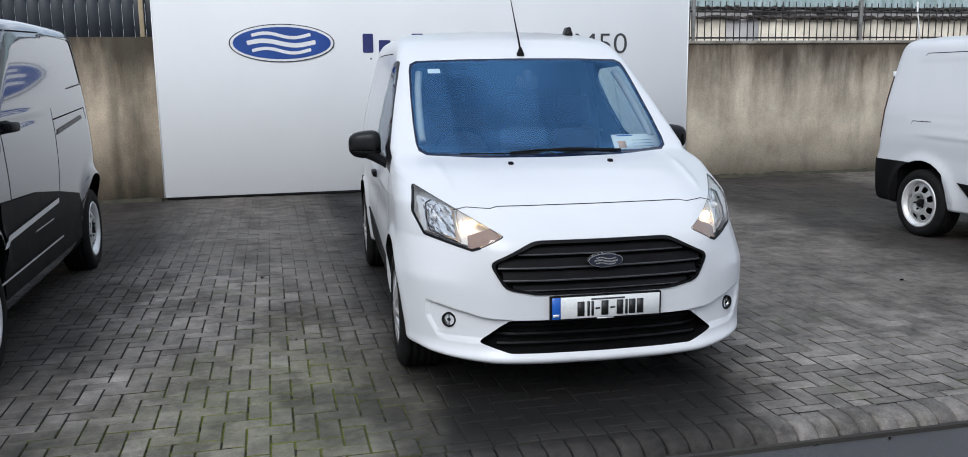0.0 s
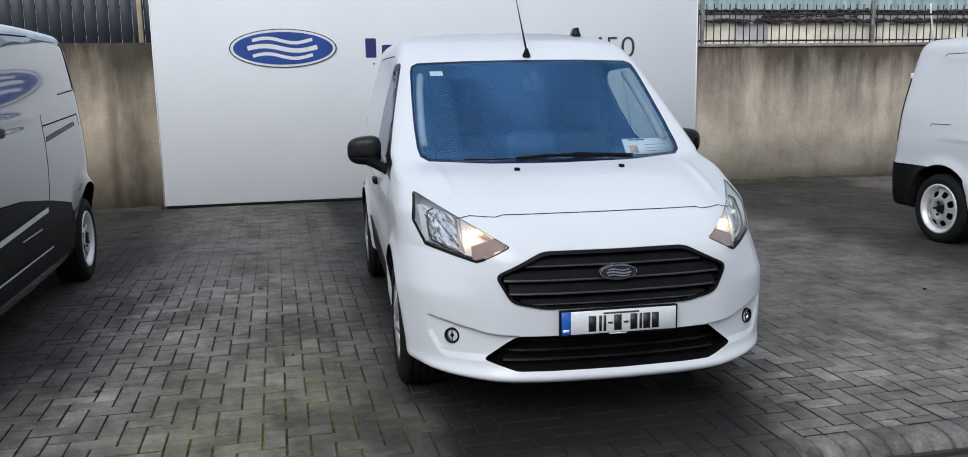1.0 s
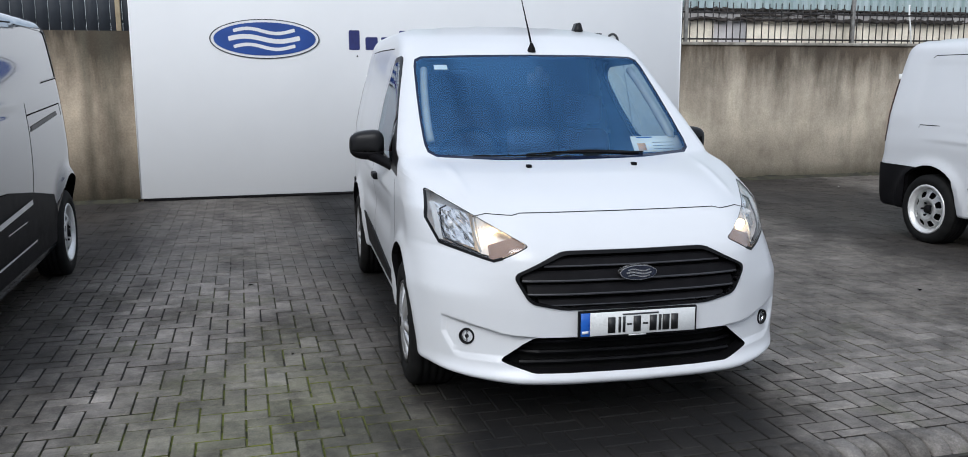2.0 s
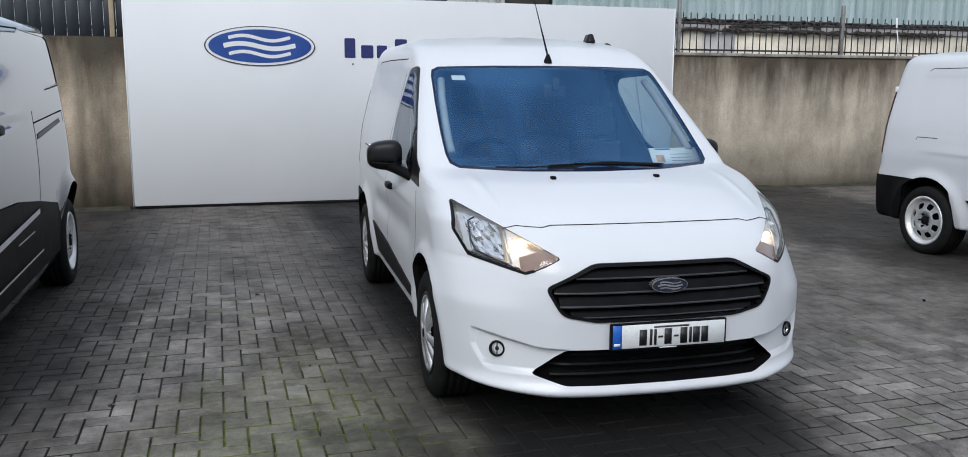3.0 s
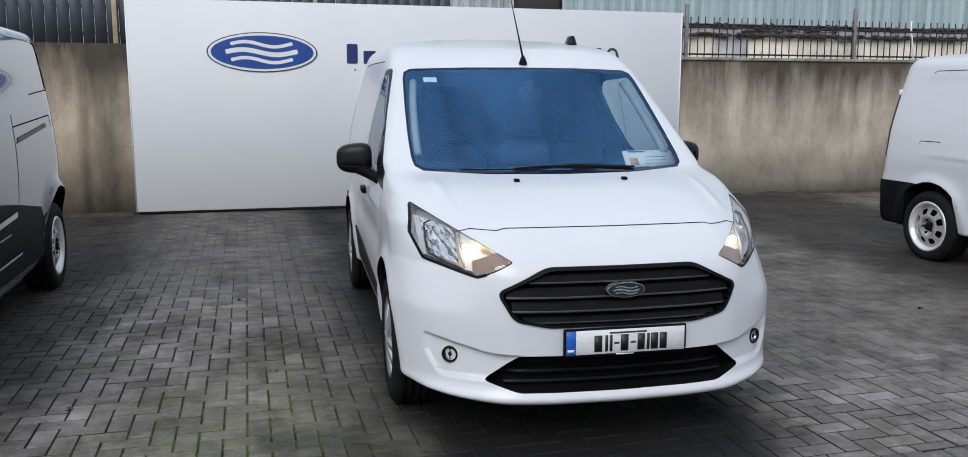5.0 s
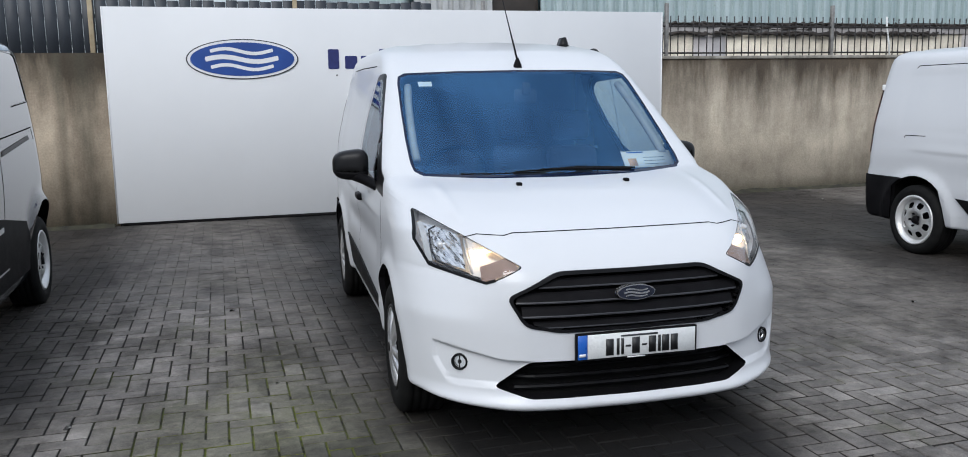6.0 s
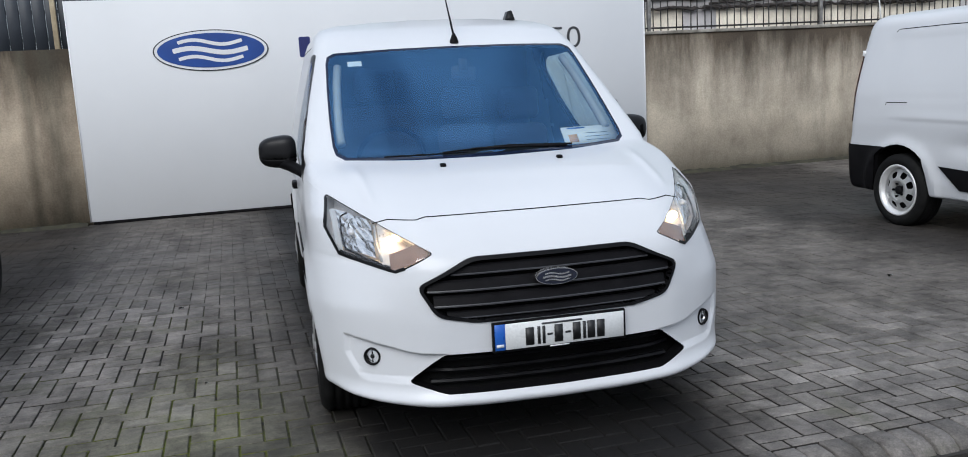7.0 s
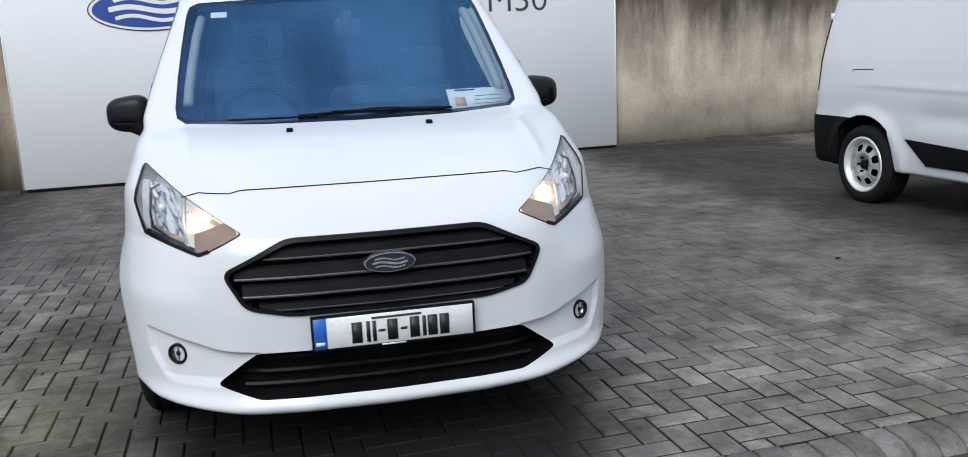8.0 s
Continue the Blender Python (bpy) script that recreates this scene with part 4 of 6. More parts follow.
def van_field(x, y, z):
    ax = np.abs(x)
    up = np.clip((z - 1.0) / 0.14, 0, 1)
    up = up * up * (3 - 2 * up)
    high = np.clip((z - 0.60) / 0.18, 0, 1)
    # pocket beside the intake: a sharp brow above, a curved outer edge, a soft lip below
    brow = 0.428 + 0.06 * np.clip((ax - 0.46) / 0.14, 0, 1) ** 2 * 0.2 + 0.235 * np.maximum(ax - 0.595, 0)
    outer = 0.806 - 0.9 * np.maximum(0.42 - z, 0) ** 1.25
    ledge = (0.032 - 0.016 * np.clip((brow - z) / 0.13, 0, 1)) * np.clip((brow - z) / 0.007 + 0.5, 0, 1) * np.clip((outer - ax) / 0.026 + 0.5, 0, 1) * np.clip((ax - 0.43) / 0.07, 0, 1) * np.clip((z - 0.305) / 0.028, 0, 1)
    front = (CY(z) + ledge + (1 - up) * DS(z) * (DY(ax) * high + DB(ax) * (1 - high)) + up * DY2(ax) - y) / CYS(z)
    # soft folds along both sides of the bonnet
    front = front - 0.006 * np.exp(-((ax - 0.655 - 0.05 * (y - 0.6)) / 0.026) ** 2) * np.clip((z - 0.95) / 0.05, 0, 1) * np.clip((1.12 - z) / 0.04, 0, 1)
    flare = sum(0.026 * np.exp(-((np.hypot(y - h, z - HUB_Z) - 0.40) / 0.06) ** 2) for h in HUBS)
    fold = z - (0.880 + 0.022 * y)
    crease = 0.006 * np.exp(-(np.where(fold > 0, fold / 0.055, fold / 0.016)) ** 2) * np.clip((y - 1.2) * 2, 0, 1) * np.clip((3.75 - y) * 3, 0, 1)
    panel = -0.008 * np.exp(-((np.maximum(np.abs(y - 3.2) - 0.62, 0) / 0.05) ** 2 + (np.maximum(np.abs(z - 1.38) - 0.24, 0) / 0.05) ** 2))
    # the doors are drawn in above the sill
    panel = panel - 0.013 * np.exp(-((z - 0.735) / 0.075) ** 2) * np.clip((y - 1.40) / 0.15, 0, 1) * np.clip((3.05 - y) / 0.15, 0, 1)
    side = ax - HW(z) - flare - crease - panel + 0.02 * np.clip(y - 3.6, 0, 1)
    ribs = sum(0.007 * np.exp(-((ax - r) / 0.035) ** 2) for r in (0.12, 0.36, 0.58)) * np.clip((y - 2.2) * 3, 0, 1)
    top = z - 1.862 - 0.032 * np.clip((y - 1.9) / 0.7, 0, 1) + 0.060 * (ax / 0.75) ** 2 - ribs
    bottom = 0.196 + 0.050 * (ax / 0.8) ** 4 * np.clip(1.2 - y, 0, 1) + 0.09 * np.clip((y - 0.6) / 0.5, 0, 1) - z
    u = smax(front, side, 0.07)
    u = smax(u, top, 0.075)
    u = smax(u, y - RY(z) + 0.012, 0.12)
    return smax(u, bottom, 0.03)


def spaced(*runs):
    out = []
    for a, b, step in runs:
        n = max(1, round((b - a) / step))
        out += [a + (b - a) * i / n for i in range(n)]
    return out + [runs[-1][1]]


def strip(bvh, pts, along, width, lift, sink=0.0):
    """A narrow band that follows a skin under (u, v) points, seen along an axis (sign gives the side)."""
    axis, sign = along[0], -1 if along[1:] == "-" else 1
    def hit(u, v):
        if axis == "Y":
            o, d = Vector((u, -1, v)), Vector((0, 1, 0))
        elif axis == "X":
            o, d = Vector((2 * sign, u, v)), Vector((-sign, 0, 0))
        else:
            o, d = Vector((u, v, 3)), Vector((0, 0, -1))
        p, n, _, _ = bvh.ray_cast(o, d)
        if p is None or (axis == "X" and p.x * sign < 0.3):
            return None
        if n.dot(d) > 0:
            n = -n
        return p + n * lift
    dense = []
    for (a, b), (c, d) in zip(pts, pts[1:]):
        k = max(1, int(math.hypot(c - a, d - b) / 0.02))
        dense += [(a + (c - a) * i / k, b + (d - b) * i / k) for i in range(k)]
    dense.append(pts[-1])
    verts, faces = [], []
    for i, (u, v) in enumerate(dense):
        (a, b), (c, d) = dense[max(0, i - 1)], dense[min(len(dense) - 1, i + 1)]
        t = Vector((c - a, d - b)).normalized()
        p, q = hit(u - t.y * width / 2, v + t.x * width / 2), hit(u + t.y * width / 2, v - t.x * width / 2)
        if p is None or q is None:
            continue
        verts += [p, q]
        k = len(verts)
        if k > 2:
            faces.append((k - 4, k - 3, k - 1, k - 2))
    return from_arrays(verts, faces)


from mathutils.bvhtree import BVHTree


def van_shell():
    lo, hi = (-1.1, -0.25, 0.02), (1.1, 4.75, 2.1)
    xs = spaced((lo[0], -0.95, 0.05), (-0.95, -0.40, 0.012), (-0.40, 0.40, 0.02), (0.40, 0.95, 0.012), (0.95, hi[0], 0.05))
    ys = spaced((lo[1], 0.0, 0.012), (0.0, 2.3, 0.022), (2.3, hi[1], 0.06))
    zs = spaced((lo[2], 0.16, 0.008), (0.16, 0.36, 0.008), (0.36, 0.50, 0.006), (0.50, 1.1, 0.018), (1.1, hi[2], 0.04))
    return shell(van_field, lo, hi, ((-0.5, 0.75, 0.45), (0.5, 3.6, 0.75)), xs, ys, zs)


SCREEN = [(-0.70, 1.124), (-0.4, 1.113), (0.0, 1.110), (0.4, 1.113), (0.70, 1.124), (0.738, 1.145), (0.747, 1.185), (0.744, 1.300), (0.732, 1.450), (0.715, 1.600), (0.702, 1.640), (0.662, 1.659), (0.350, 1.667), (0.000, 1.669),
          (-0.350, 1.667), (-0.662, 1.659), (-0.702, 1.640), (-0.715, 1.600), (-0.732, 1.450), (-0.744, 1.300), (-0.747, 1.185), (-0.738, 1.145)]
DOOR_WIN_FAR = rounded([(1.13, 1.020), (2.08, 1.072), (2.32, 1.135), (2.52, 1.32), (2.66, 1.56), (2.58, 1.640), (1.97, 1.665)], 0.05)
DOOR_WIN = rounded([(1.13, 1.020), (2.28, 1.085), (2.30, 1.40), (2.20, 1.650), (1.97, 1.665)], 0.05)
GRILLE = rounded([(-0.538, 0.698), (-0.472, 0.578), (-0.33, 0.550), (0.33, 0.550), (0.472, 0.578), (0.538, 0.698), (0.328, 0.797), (-0.328, 0.797)], 0.035)
INTAKE = rounded([(-0.590, 0.314), (-0.45, 0.268), (0.45, 0.268), (0.590, 0.314), (0.445, 0.428), (-0.445, 0.428)], 0.02)
LAMP = rounded([(0.460, 0.818), (0.606, 0.746), (0.806, 0.795), (0.853, 0.905), (0.826, 1.017), (0.677, 0.938)], 0.018)


def lamp_unit(van, body, bvh, sgn):
    """One headlamp: clear cover, bowl, trims and bulb."""
    outline = LAMP if sgn > 0 else mirrored(LAMP)
    cover = take(body, outline, "Y", lambda c: c.y < 1.2)
    deep = rim(cover, (-0.03 * sgn, 0.13, -0.01), 0.86)
    lamp = part("headlamp", deep, REFLECTOR, van, "headlamp with clear cover and a lit warm bulb", False)
    inside = take(cover, inset_outline(outline, 0.005), "Y", lambda c: True)
    part("seal", cover, GLOSS_BLACK, lamp, "dark edge", False)
    cover = inside
    back = copy_of(cover)
    mid = sum((v.co for v in back.verts), Vector()) / len(back.verts)
    for v in back.verts:
        v.co = mid + (v.co - mid) * 0.90 + Vector((-0.03 * sgn, 0.12, -0.01))
    part("bowl", back, REFLECTOR, lamp, "bright silver bowl")

    def at(x, z, depth):
        inner = min(1, max(0, (0.62 - x) / 0.18))
        x, z = x + 0.009 + 0.013 * inner, z + 0.0065 + 0.0065 * inner
        p, n, _, _ = bvh.ray_cast(Vector((x * sgn, -1, z)), Vector((0, 1, 0)))
        return p + Vector((0, depth, 0))

    # faceted main reflector, outboard
    facet = random.Random(7)
    verts, faces = [], []
    for i in range(9):
        for j in range(8):
            x, z = 0.655 + 0.016 * i + 0.004 * j / 7, 0.782 + 0.0195 * j + 0.004 * i
            bowl = 0.065 + 0.022 * math.sin(math.pi * i / 8) * math.sin(math.pi * j / 7)
            verts.append(at(x, z, bowl + facet.uniform(-0.010, 0.010)))
            if i and j:
                k = i * 8 + j
                faces.append((k - 9, k - 1, k, k - 8))
    part("reflector", from_arrays(verts, faces), SATIN, lamp, "bright faceted reflector", False)
    c = at(0.735, 0.872, 0.045)
    part("bulb_cap", lathe([(0.0, -0.004), (0.011, 0.0), (0.013, 0.03)], 16, "Y", tuple(c)), REFLECTOR, lamp)
    # inner lit lamp with its bowl and divider
    verts, faces = [], []
    for i in range(15):
        t = i / 14
        x = 0.462 + 0.178 * t
        zb, zt = 0.806 - 0.062 * t + 0.010, 0.812 + 0.106 * t - 0.006
        for j in range(7):
            s = j / 6
            verts.append(at(x, zb + (zt - zb) * s, 0.014 + 0.050 * math.sin(math.pi * min(1, s * 0.9 + 0.1)) * math.sin(math.pi * (0.12 + 0.80 * t))))
        if i:
            faces += [((i - 1) * 7 + j, i * 7 + j, i * 7 + j + 1, (i - 1) * 7 + j + 1) for j in range(6)]
    part("inner_bowl", from_arrays(verts, faces), WARM_BOWL, lamp, "satin inner reflector")
    c = at(0.600, 0.848, 0.026)
    part("bulb", lathe([(0.0, -0.006), (0.012, -0.002), (0.019, 0.008), (0.014, 0.018), (0.0, 0.022)], 20, "Y", tuple(c)), LAMP_ON, lamp, "lit warm bulb")
    part("divider", tube([at(0.640, 0.775, 0.02), at(0.650, 0.84, 0.025), at(0.648, 0.905, 0.02)], 0.006, 6), LIGHT_TRIM, lamp)
    # lower amber and dark corner pieces
    verts, faces = [], []
    for i in range(13):
        t = i / 12
        x = 0.462 + 0.150 * t
        verts += [at(x, 0.795 - 0.052 * t, 0.006), at(x, 0.806 - 0.046 * t + (0.046 if i > 2 else 0.006 + 0.014 * i), 0.012)]
        if i:
            faces.append((2 * i - 2, 2 * i - 1, 2 * i + 1, 2 * i))
    part("turn_signal", from_arrays(verts, faces), AMBER, lamp, "amber turn signal")
    verts, faces = [], []
    for i in range(17):
        t = i / 16
        x = 0.610 + 0.20 * t
        verts += [at(x, 0.748 + 0.043 * t, 0.012), at(x, 0.762 + 0.05 * t, 0.022)]
        if i:
            faces.append((2 * i - 2, 2 * i - 1, 2 * i + 1, 2 * i))
    part("lower_trim", from_arrays(verts, faces), GLOSS_BLACK, lamp, "dark lower trim")
    verts, faces = [], []
    for i in range(11):
        t = i / 10
        z = 0.795 + 0.16 * t
        verts += [at(0.800 + 0.010 * t, z, 0.010), at(0.775 + 0.012 * t, z, 0.03)]
        if i:
            faces.append((2 * i - 2, 2 * i - 1, 2 * i + 1, 2 * i))
    part("outer_trim", from_arrays(verts, faces), LIGHT_TRIM, lamp, "pale outer trim")
    part("reflector_frame", tube([at(0.742, 0.945, 0.02), at(0.772, 0.93, 0.02), at(0.776, 0.86, 0.02), at(0.765, 0.812, 0.02), at(0.700, 0.785, 0.02), at(0.652, 0.772, 0.02)], 0.0045, 6), GLOSS_BLACK, lamp, "dark reflector frame")
    lower = [(0.572, 0.766), (0.608, 0.752), (0.801, 0.800), (0.844, 0.896), (0.824, 1.002)]
    part("seal", strip(bvh, [(x * sgn, z) for x, z in lower], "Y", 0.012, 0.0022), GLOSS_BLACK, lamp, "black edge seal", False)
    g = part("lens", cover, CLEAR, lamp, "clear lens")
    g.visible_shadow = False


def fog_unit(van, bvh, sgn):
    """A round fog lamp set into the pocket under its brow."""
    p, _, _, _ = bvh.ray_cast(Vector((0.718 * sgn, -1, 0.400)), Vector((0, 1, 0)))
    turn = Matrix.Translation((0.718 * sgn, p.y - 0.009, 0.407)) @ Matrix.Rotation(radians(28 * sgn), 4, "Z") @ Matrix.Scale(0.86, 4)

    def turned(bm):
        bm.transform(turn)
        return bm

    lamp = part("fog_lamp", turned(lathe([(0.042, 0.06), (0.042, 0.0), (0.040, -0.004), (0.033, -0.002), (0.030, 0.012), (0.024, 0.022)], 36, "Y")), GLOSS_BLACK, van, "round fog lamp in a white bumper pocket")
    part("reflector", turned(lathe([(0.0, 0.030), (0.010, 0.027), (0.019, 0.016), (0.025, 0.006)], 28, "Y")), CHROME, lamp, "chrome bowl")
    part("bulb_shield", turned(lathe([(0.0, 0.002), (0.010, 0.004), (0.012, 0.02)], 16, "Y")), GLOSS_BLACK, lamp)
    part("shield_arm", turned(box(-0.003, 0.006, -0.030, 0.003, 0.012, 0.030, 0.001, 1)), GLOSS_BLACK, lamp)
    lens = part("lens", turned(lathe([(0.0, -0.006), (0.018, -0.005), (0.034, 0.001)], 28, "Y")), CLEAR, lamp, "clear round lens")
    lens.visible_shadow = False


def mirror_unit(van, sgn):
    """A door mirror: rounded black housing on a foot."""
    bm = bmesh.new()
    bmesh.ops.create_icosphere(bm, subdivisions=4, radius=1.0)
    for v in bm.verts:
        x, y, z = v.co
        p = 0.62
        x, y, z = (math.copysign(abs(q) ** p, q) for q in (x, y, z))
        s = (x + 1) / 2
        v.co = Vector((sgn * (1.012 + 0.095 * x), 1.70 + 0.075 * y * (1 - 0.25 * s) + 0.03 * s, 1.148 + (0.086 - 0.016 * s) * z + 0.008 * (1 - s) - (0.012 * (1 - s) if z < 0 else 0)))
    bmesh.ops.recalc_face_normals(bm, faces=bm.faces[:])
    # the lower third is a grained shell, parted from the smooth cap by a thin groove
    lower = copy_of(bm)
    line = lambda c: 1.118 + 0.02 * (abs(c.x) - 1.012)
    bmesh.ops.delete(bm, geom=[f for f in bm.faces if f.calc_center_median().z < line(f.calc_center_median())], context="FACES")
    bmesh.ops.delete(lower, geom=[f for f in lower.faces if f.calc_center_median().z > line(f.calc_center_median()) - 0.003], context="FACES")
    for b in (bm, lower):
        bmesh.ops.solidify(b, geom=b.faces[:], thickness=0.004)
    m = part("door_mirror", bm, MIRROR_BLACK, van, "black plastic door mirror")
    part("mirror_shell", lower, BLACK_PLASTIC, m, "matt black lower shell")
    part("mirror_core", box(sgn * 1.012 - 0.07, 1.66, 1.085, sgn * 1.012 + 0.07, 1.75, 1.19, 0.03, 3), DARK_VOID, m)
    part("mirror_foot", tube([(sgn * 0.865, 1.42, 1.030), (sgn * 0.90, 1.54, 1.050), (sgn * 0.95, 1.64, 1.075), (sgn * 1.02, 1.70, 1.095)], [0.030, 0.028, 0.030, 0.024], 12), BLACK_PLASTIC, m)
    part("mirror_glass", box(sgn * 1.012 - 0.08, 1.778, 1.085, sgn * 1.012 + 0.08, 1.786, 1.21, 0.003), CHROME, m, "mirror glass")


def seam_lines(van, bvh, front=True):
    lines = [("X-", [(1.36, 0.40), (1.25, 0.72), (1.20, 0.90), (1.235, 1.0)]), ("X-", [(2.33, 0.32), (2.36, 0.8), (2.37, 1.2), (2.30, 1.62)]),
             ("X-", [(3.80, 1.70), (3.77, 1.722), (3.2, 1.725), (2.4, 1.715)]), ("X-", [(3.50, 1.085), (3.75, 1.085)]), ("X-", [(3.75, 1.085), (3.76, 1.06)])]
    lines += [("X+", pts) for _, pts in lines]
    if front:
        half = [(0.0, 0.941), (0.25, 0.941), (0.462, 0.940), (0.500, 0.932), (0.606, 0.935), (0.664, 0.920)]
        lines.append(("Y", mirrored(half[:0:-1]) + half))
    # panel gaps are strips on the skin, the gap's shade painted as near-black
    for along, pts in lines:
        bm = strip(bvh, pts, along, 0.003 if along[0] == "Y" else 0.007, 0.0008)
        if len(bm.faces):
            part("shut_line", bm, DARK_VOID, van, "", False)
        else:
            bm.free()


def smooth_normals(me, field, h):
    """Gives a cut piece the normals of the whole skin, so that its reflections stay even."""
    q = np.array([v.co for v in me.vertices])
    grad = []
    for k in range(3):
        d = np.zeros(3)
        d[k] = h
        grad.append(field(*(q + d).T) - field(*(q - d).T))
    g = np.stack(grad, 1)
    g /= np.linalg.norm(g, axis=1)[:, None]
    me.normals_split_custom_set_from_vertices(g.tolist())


def small_van(m, label, style, front_detail=True):
    """A compact panel van; X across, Y back from its nose, Z up."""
    van = empty("panel_van", m, label, "van")
    body = van_shell()
    bvh = BVHTree.FromBMesh(body)
    low = lambda s: (lambda c: c.x * s > 0.55)
    wells = []
    for s in (-1, 1):
        for h in HUBS:
            r = ARCH_R + 0.022
            ring = [(h + r * math.cos(a), HUB_Z + r * math.sin(a)) for a in [math.pi * (1.12 - 1.24 * i / 22) for i in range(23)]]
            ring += [(ring[-1][0] + 0.01, 0.12), (ring[0][0] - 0.01, 0.12)]
            hole = take(body, ring, "X", lambda c, s=s: c.x * s > 0.6)
            wells.append((s, h, rim(hole, (-0.34 * s, 0, 0)), rim(hole, (-0.03 * s, 0, 0), 0.99)))
            hole.free()
        clad = take(body, [(1.38, 0.430), (1.42, 0.374), (2.88, 0.374), (3.10, 0.560), (2.4, 0.525)], "X", low(s))
        part("side_cladding", joined(pushed(copy_of(clad), 0.010), rim(pushed(clad, 0.010), (-0.012 * s, 0, 0))), BLACK_PLASTIC, van, "black plastic side cladding")
        door_win = DOOR_WIN if s < 0 else DOOR_WIN_FAR
        win = take(body, door_win, "X", lambda c, s=s: c.x * s > 0.5 and c.z > 0.95)
        part("window_reveal", rim(win, (-0.022 * s, 0, 0), 0.985), GLOSS_BLACK, van, "", False)
        sail = take(win, [(1.05, 0.98), (1.40, 1.03), (1.50, 1.30), (1.46, 1.33)], "X", lambda c: True)
        part("sail_panel", sail, GLOSS_BLACK, van, "black triangular panel at the mirror")
        drop = take(win, inset_outline(door_win, 0.042), "X", lambda c: True)
        part("window_seal", win, GLOSS_BLACK, van, "black window seal")
        part("side_window", drop, SIDE_GLASS, van, "tinted side window").visible_shadow = False
        part("window_bar", strip(bvh, [(1.50, 1.06), (1.54, 1.325)], "X+" if s > 0 else "X-", 0.026, 0.003), GLOSS_BLACK, van, "", False)
        handle = box(s * 0.925 - 0.022, 2.07, 0.905, s * 0.925 + 0.022, 2.23, 0.945, 0.012)
        part("door_handle", handle, BLACK_PLASTIC, van, "black door handle")
        lampb = take(body, [(4.19, 0.90), (4.6, 0.90), (4.6, 1.50), (4.165, 1.50), (4.18, 1.2)], "X", lambda c, s=s: c.x * s > 0.45)
        part("tail_lamp", pushed(lampb, 0.008), RED_LENS, van, "red upright tail lamp")
        part("trim_clip", box(s * 0.775 - 0.012, 4.175, 1.505, s * 0.775 + 0.012, 4.208, 1.555, 0.004), PAPER, van, "small pale trim clip above the tail lamp")
        mirror_unit(van, s)
    rear = take(body, [(-1, 0.1), (1, 0.1), (1, 0.69), (-1, 0.69)], "Y", lambda c: c.y > 3.71)
    part("rear_bumper", joined(pushed(rear, 0.012)), BLACK_PLASTIC, van, "black plastic rear bumper")
    screen = take(body, SCREEN, "Y", lambda c: 0.9 < c.y < 2.4 and c.z > 1.0)
    part("screen_reveal", rim(screen, (0, 0.02, -0.01), 0.99), GLOSS_BLACK, van, "", False)
    clear = take(screen, inset_outline(SCREEN, 0.012), "Y", lambda c: True)
    part("screen_border", screen, FRIT, van, "black printed border of the windscreen")
    wsc = part("windscreen", clear, WINDSCREEN, van, "large raked blue-tinted windscreen")
    wsc.visible_shadow = False
    smooth_normals(wsc.data, van_field, 0.03)
    if front_detail:
        for s in (-1, 1):
            lamp_unit(van, body, bvh, s)
            fog_unit(van, bvh, s)
        grille_unit(van, body, bvh)
    seam_lines(van, bvh, front_detail)
    for s, h, well, lip in wells:
        for v in (*well.verts, *lip.verts):
            v.co.z = max(v.co.z, 0.26)
        part("arch_lip", lip, BLACK_PLASTIC, van, "", False)
        disc = [(h + 0.40 * math.cos(2 * math.pi * i / 24), HUB_Z + 0.40 * math.sin(2 * math.pi * i / 24)) for i in range(24)]
        cap = from_arrays([(s * 0.56, y, max(z, 0.27)) for y, z in disc], [tuple(range(24))])
        part("wheel_well", joined(well, cap), DARK_VOID, van, "dark wheel well", False)
        wheel(van, s * (0.902 if h < 2 else 0.918), h, 0.322, 0.205 if style != "steel" else 0.226, style)
    # cabin lining behind the skin
    inner = bmesh.new()
    seen = {}
    body.normal_update()
    for f in body.faces:
        c = f.calc_center_median()
        if 1.0 < c.y < 2.75 and c.z > 1.0:
            for v in f.verts:
                if v not in seen:
                    seen[v] = inner.verts.new(v.co - v.normal * 0.028)
            inner.faces.new([seen[v] for v in f.verts])
    part("cabin_lining", inner, LINING, van, "grey cabin headlining")
    part("body", body, WHITE_PAINT, van, "glossy white painted body")
    part("bulkhead", box(-0.69, 2.72, 0.45, 0.69, 2.75, 1.70), CABIN, van, "dark bulkhead behind the seats")
    part("cabin_floor", box(-0.82, 0.95, 0.42, 0.82, 2.72, 0.45), CABIN, van)
    return van, bvh


